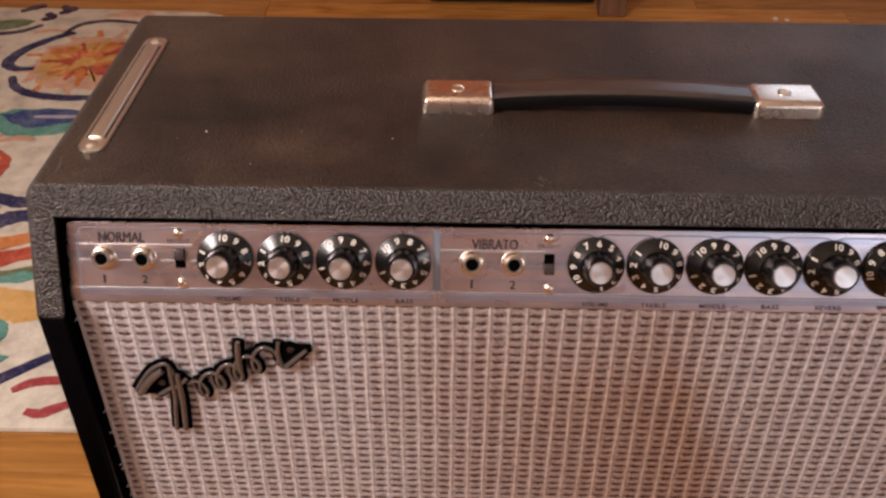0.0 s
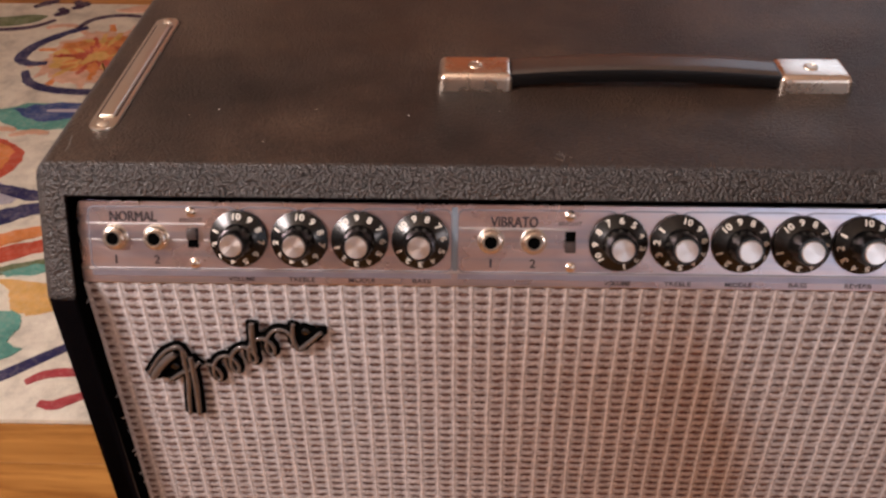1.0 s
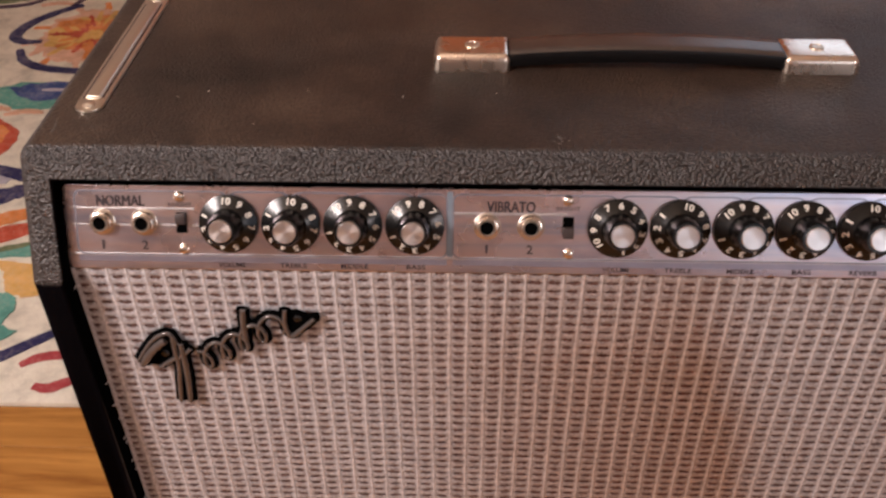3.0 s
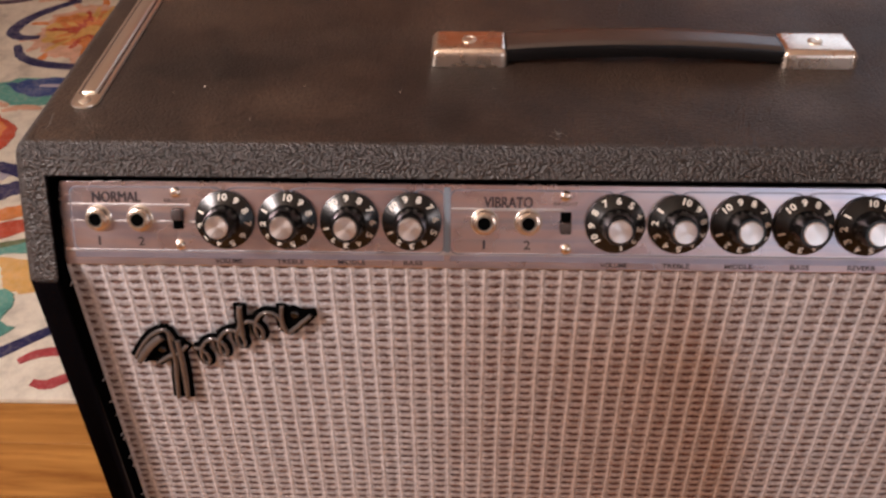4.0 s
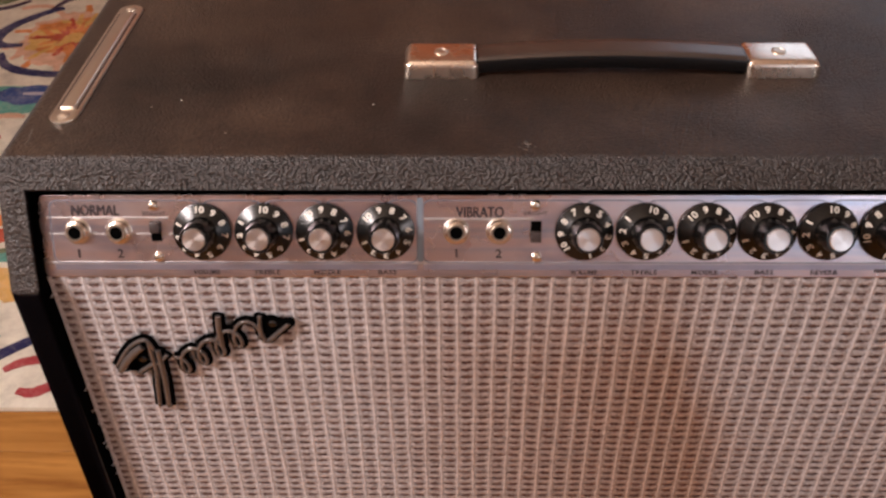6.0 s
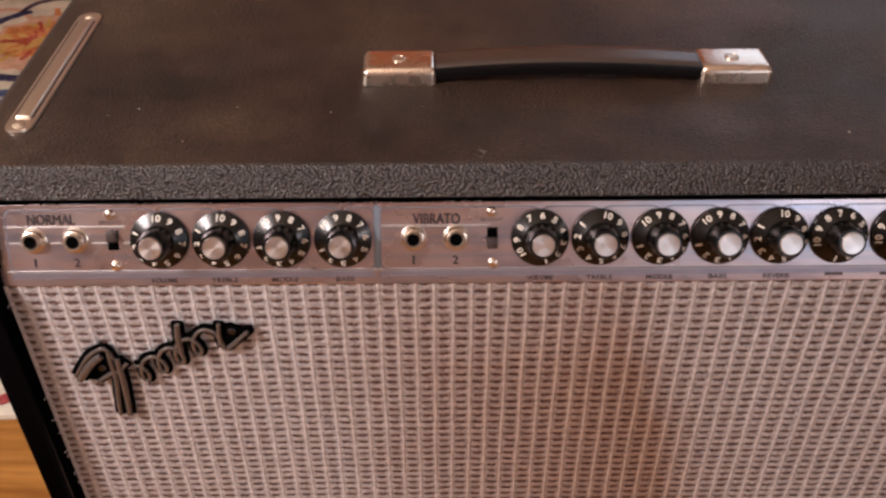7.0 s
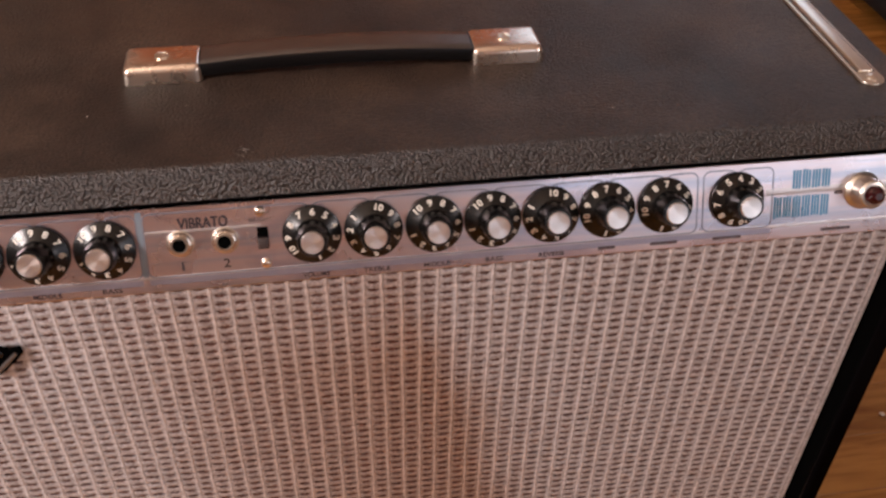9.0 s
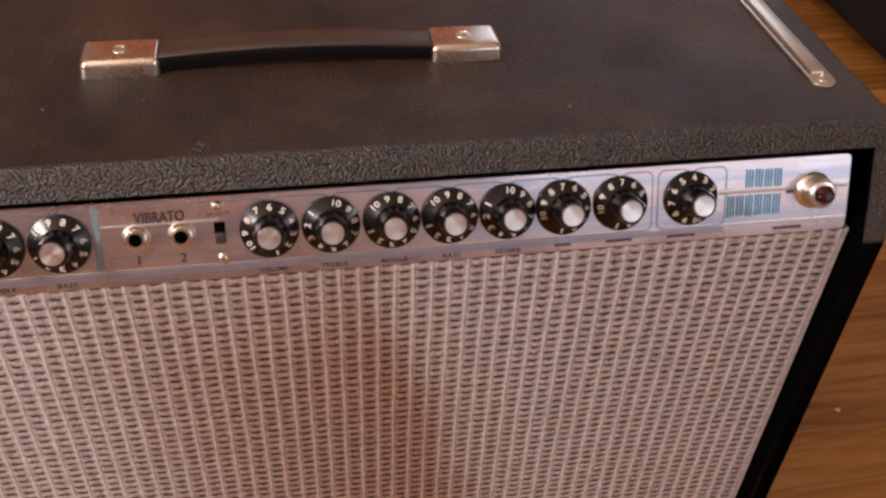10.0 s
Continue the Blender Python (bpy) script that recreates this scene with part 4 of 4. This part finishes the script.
def rug():
    r = thing("rug", "cream rug with bold orange, navy and teal flowers", "rug")
    wool = {k: rug_material(k + "_wool", c) for k, c in dict(
        cream=(0.84, 0.79, 0.67), navy=(0.035, 0.035, 0.115), orange=(0.76, 0.27, 0.08), red=(0.58, 0.10, 0.055), yellow=(0.78, 0.47, 0.15),
        teal=(0.14, 0.40, 0.34), green=(0.16, 0.20, 0.10), crimson=(0.45, 0.07, 0.08), lilac=(0.50, 0.48, 0.56), blue=(0.05, 0.09, 0.26), plum=(0.06, 0.03, 0.07), blush=(0.78, 0.48, 0.34)).items()}
    part("woven_field", slab([(-2.3, 0.268), (-0.447, 0.272), (-0.556, 1.372), (-0.62, 1.398), (-0.80, 1.406), (-2.3, 1.428)], 0.0005, 0.0070, 0.002), wool["cream"], r, "cream woven ground")
    rnd = random.Random(21)
    level = [0.0066]

    def shape(name, colour, pts, steps=5, ragged=0.004):
        line = smooth_line([(*p, 0) for p in pts] + [(*pts[0], 0)], steps)[:-1]
        level[0] += 0.00002
        part(name, slab([(x + rnd.uniform(-ragged, ragged), y + rnd.uniform(-ragged, ragged)) for x, y, _ in line], 0.0060, 0.0074 + level[0] - 0.0066), wool[colour], r, smooth=0)

    def stroke(colour, pts, width, ragged=0.12):
        line = smooth_line([(*p, 0) for p in pts], 7)
        n = len(line)
        level[0] += 0.00002
        ws = [width * (0.55 + 0.45 * math.sin(math.pi * (i + 0.5) / n)) * (1 + rnd.uniform(-ragged, ragged)) for i in range(n)]
        part("woven_stroke", ribbon([(x, y) for x, y, _ in line], ws, 0.0060, 0.0074 + level[0] - 0.0066), wool[colour], r, smooth=0)

    def petal(colour, cx, cy, angle, r0, r1, half):
        a = radians(angle)
        u, v = (math.cos(a), math.sin(a)), (-math.sin(a), math.cos(a))
        pts = [(cx + u[0] * d + v[0] * w, cy + u[1] * d + v[1] * w) for d, w in ((r0, 0), (r0 + (r1 - r0) * 0.45, half), (r1 * 0.95, half * 0.7), (r1, 0), (r1 * 0.95, -half * 0.7), (r0 + (r1 - r0) * 0.45, -half))]
        shape("woven_petal", colour, pts, 4, 0.003)

    # the ragged orange flower inside navy crescents
    cx, cy = -0.790, 1.165
    for i in range(15):
        # pale rays round the rim
        a = radians(24 * i + rnd.uniform(-5, 5))
        r0, r1 = 0.085, 0.122 + rnd.uniform(-0.012, 0.012)
        stroke(("blush", "orange", "blush")[i % 3], [(cx + r * 0.95 * math.cos(a + 0.1 * q), cy + r * 1.12 * math.sin(a + 0.1 * q)) for q, r in ((0, r0), (0.5, (r0 + r1) / 2), (1, r1))], 0.013, 0.3)
    shape("woven_flower", "blush", [(cx + 0.090 * math.cos(a * math.pi / 8) * (1 + 0.16 * (a % 2)), cy + 0.105 * math.sin(a * math.pi / 8) * (1 + 0.12 * (a % 2))) for a in range(16)], 4, 0.007)
    for dx, dy, wide, deep, colour in ((-0.028, 0.010, 0.062, 0.050, "yellow"), (0.030, 0.030, 0.060, 0.042, "yellow"), (-0.040, -0.020, 0.040, 0.046, "yellow"),
                                       (-0.012, 0.022, 0.046, 0.030, "orange"), (0.046, 0.052, 0.040, 0.024, "red"), (0.018, 0.064, 0.034, 0.020, "orange"),
                                       (0.034, -0.030, 0.048, 0.026, "orange"), (0.028, -0.038, 0.040, 0.016, "red"), (-0.055, 0.040, 0.026, 0.018, "orange"),
                                       (-0.020, -0.052, 0.034, 0.014, "orange"), (0.000, -0.004, 0.022, 0.018, "yellow"), (-0.030, 0.006, 0.012, 0.030, "red")):
        shape("woven_patch", colour, [(cx + dx + wide * (1 + 0.28 * rnd.uniform(-1, 1)) * math.cos(a * 0.628), cy + dy + deep * (1 + 0.28 * rnd.uniform(-1, 1)) * math.sin(a * 0.628)) for a in range(10)], 3, 0.004)
    for i in range(22):
        petal(("orange", "red", "yellow")[i % 3], cx, cy, i * 47.3 + rnd.uniform(-8, 8), 0.030, 0.075 + rnd.uniform(-0.02, 0.03), 0.003 + rnd.uniform(0, 0.004))
    stroke("navy", [(-0.852, 1.289), (-0.888, 1.259), (-0.924, 1.207), (-0.933, 1.154), (-0.909, 1.130), (-0.876, 1.132)], 0.022)
    stroke("navy", [(-0.904, 1.100), (-0.880, 1.057), (-0.834, 1.031), (-0.769, 1.022), (-0.693, 1.032)], 0.020)
    stroke("plum", [(-0.873, 1.280), (-0.852, 1.328), (-0.801, 1.347), (-0.737, 1.336)], 0.012)
    # the blue and teal leaf
    shape("woven_leaf", "teal", [(-0.900, 0.950), (-0.837, 0.981), (-0.761, 0.977), (-0.687, 0.959), (-0.736, 0.909), (-0.812, 0.891), (-0.868, 0.914)])
    shape("woven_leaf", "blue", [(-0.871, 0.957), (-0.808, 0.981), (-0.724, 0.977), (-0.677, 0.954), (-0.735, 0.941), (-0.811, 0.918)])
    stroke("lilac", [(-0.810, 0.954), (-0.762, 0.955), (-0.706, 0.957)], 0.011)
    # the red flower with its navy sweep
    shape("woven_flower", "red", [(-0.947, 0.768), (-0.919, 0.846), (-0.852, 0.864), (-0.804, 0.828), (-0.794, 0.782), (-0.819, 0.736), (-0.873, 0.717), (-0.925, 0.726)])
    shape("woven_patch", "orange", [(-0.891, 0.828), (-0.843, 0.846), (-0.812, 0.814), (-0.818, 0.768), (-0.847, 0.759), (-0.855, 0.796)])
    shape("woven_patch", "lilac", [(-0.918, 0.675), (-0.872, 0.726), (-0.810, 0.736), (-0.763, 0.711), (-0.774, 0.666), (-0.833, 0.634), (-0.891, 0.634)])
    stroke("navy", [(-0.801, 0.724), (-0.768, 0.711), (-0.734, 0.702), (-0.696, 0.708)], 0.026)
    stroke("navy", [(-0.873, 0.605), (-0.815, 0.620), (-0.765, 0.646), (-0.726, 0.668), (-0.678, 0.675)], 0.036)
    stroke("cream", [(-0.803, 0.666), (-0.774, 0.673), (-0.750, 0.680)], 0.010)
    stroke("orange", [(-0.837, 0.544), (-0.778, 0.573), (-0.724, 0.603), (-0.660, 0.629)], 0.030)
    stroke("red", [(-0.829, 0.516), (-0.760, 0.544), (-0.700, 0.574), (-0.642, 0.596)], 0.032)
    stroke("green", [(-0.741, 0.516), (-0.697, 0.533), (-0.653, 0.550)], 0.018)
    shape("woven_leaf", "teal", [(-0.717, 0.521), (-0.682, 0.537), (-0.643, 0.544), (-0.656, 0.525), (-0.688, 0.516)], 5, 0.003)
    # yellow patch and teal leaf near the edge
    shape("woven_patch", "yellow", [(-0.711, 0.506), (-0.674, 0.506), (-0.626, 0.492), (-0.607, 0.459), (-0.647, 0.442), (-0.675, 0.459), (-0.689, 0.487)], 5, 0.003)
    shape("woven_leaf", "teal", [(-0.710, 0.435), (-0.676, 0.448), (-0.654, 0.440), (-0.647, 0.416), (-0.652, 0.392), (-0.631, 0.380), (-0.644, 0.365), (-0.669, 0.346), (-0.718, 0.339), (-0.741, 0.392)], 5, 0.002)
    stroke("navy", [(-0.750, 0.286), (-0.690, 0.297), (-0.638, 0.334), (-0.590, 0.374), (-0.530, 0.421)], 0.016, 0.05)
    stroke("crimson", [(-0.604, 0.326), (-0.588, 0.338), (-0.566, 0.343), (-0.537, 0.342)], 0.013, 0.08)
    stroke("crimson", [(-0.577, 0.295), (-0.560, 0.292), (-0.545, 0.300), (-0.522, 0.312)], 0.014, 0.08)
    # green leaf with dark tendrils
    shape("woven_leaf", "green", [(-1.098, 1.306), (-1.031, 1.336), (-0.957, 1.343), (-0.973, 1.311), (-1.034, 1.289)])
    stroke("plum", [(-1.072, 1.276), (-1.007, 1.278), (-0.960, 1.292), (-0.929, 1.323)], 0.012)
    for pts in (((-0.996, 1.387), (-0.977, 1.406), (-0.957, 1.421)), ((-0.939, 1.345), (-0.924, 1.362), (-0.939, 1.379)), ((-0.914, 1.379), (-0.897, 1.398), (-0.900, 1.413)), ((-0.918, 1.417), (-0.906, 1.404), (-0.885, 1.400))):
        stroke("plum", pts, 0.018, 0.3)
    shape("woven_patch", "blush", [(-0.818, 1.370), (-0.771, 1.400), (-0.726, 1.387), (-0.745, 1.362)], 4, 0.006)
    for px, py in ((-0.898, 0.882), (-0.842, 0.873), (-0.739, 0.841), (-0.933, 1.285), (-0.675, 0.768)):
        stroke("blush", [(px, py), (px + 0.03, py + 0.012), (px + 0.06, py + 0.008)], 0.012, 0.3)


# ---- things about the room ----
def side_table():
    st = thing("side_table", "dark wooden side table on a square brown leg", "table")
    part("leg", box(0.186, 0.242, 1.412, 1.468, 0, 0.52, 0.004), LEG_WOOD, st, "brown wooden leg")
    part("leg", box(0.186, 0.242, 1.900, 1.956, 0, 0.52, 0.004), LEG_WOOD, st, "brown wooden leg")
    part("base_shelf", box(-0.165, 0.1855, 1.475, 1.95, 0.004, 0.14, 0.006), SHADE, st, "black base")
    part("tabletop", box(-0.20, 0.27, 1.400, 1.98, 0.5205, 0.55, 0.006), DARK_WOOD, st)


def footstool():
    fs = thing("footstool", "black cloth footstool on the wooden floor", "stool")
    part("cushion", box(0.985, 1.70, 0.83, 1.55, 0.012, 0.36, 0.04, 4), SHADE, fs, "black cloth cushion")
    for x in (1.06, 1.63):
        for y in (0.90, 1.48):
            part("foot", moved(lathe([(0, 0), (0.018, 0), (0.022, 0.02), (0, 0.02)], 16), Matrix.Translation((x, y, 0))), DARK_WOOD, fs)


def litter():
    rnd = random.Random(12)
    for x, y, r in ((0.5600, 0.1740, 0.0028), (0.5460, 1.4060, 0.006), (0.5690, 1.4010, 0.005)):
        bm = bmesh.new()
        bmesh.ops.create_icosphere(bm, subdivisions=2, radius=r)
        for v in bm.verts:
            v.co *= 1 + rnd.uniform(-0.25, 0.25)
            v.co.z *= 0.6
        moved(bm, Matrix.Translation((x, y, r * 0.45)))
        tagged(mesh_object("crumb", bm, CRUMB, 50), "small pale crumb lying on the wooden floor", "crumb", "crumbs on the floor")
    for i, (x, y) in enumerate(((-0.2640, 0.0550), (-0.2484, 0.0624), (-0.1920, 0.0634), (-0.1382, 0.0573), (-0.0862, 0.0626), (0.1486, 0.0322), (-0.2162, 0.0270))):
        bm = bmesh.new()
        bmesh.ops.create_icosphere(bm, subdivisions=1, radius=0.00028 + 0.0002 * (i % 2))
        for v in bm.verts:
            v.co *= 1 + rnd.uniform(-0.3, 0.3)
        moved(bm, Matrix.Translation((x, y, TOP + 0.0003)))
        tagged(mesh_object("dust_speck", bm, CRUMB, 50), "tiny pale dust speck on the amplifier top", "dust speck", "dust on the amplifier")
    hairs = []
    for k in range(9):
        x, y = -0.053 + rnd.uniform(-0.004, 0.004), 0.0125 + rnd.uniform(-0.003, 0.003)
        a = rnd.uniform(0, 6.3)
        hairs.append(tube([(x + math.cos(a) * d, y + math.sin(a) * d, TOP + 0.0003 + 0.0016 * math.sin(d * 500)) for d in (0, 0.001, 0.002, 0.003)], 0.00012, 5))
    scuff = tube([(-0.3220 - 0.001 * u + 0.0006 * math.sin(5 * u), 0.016 + 0.016 * u, TOP + 0.0001) for u in (0, 0.2, 0.4, 0.6, 0.8, 1.0)], 0.00022, 5)
    part("scuff", scuff, LINT, amp, "thin pale scuff in the covering", smooth=60)
    tagged(mesh_object("lint_tuft", merge(*hairs), LINT, 60), "tuft of grey lint on the amplifier edge", "lint")


side_table()
footstool()
litter()
rug()
floor_boards()
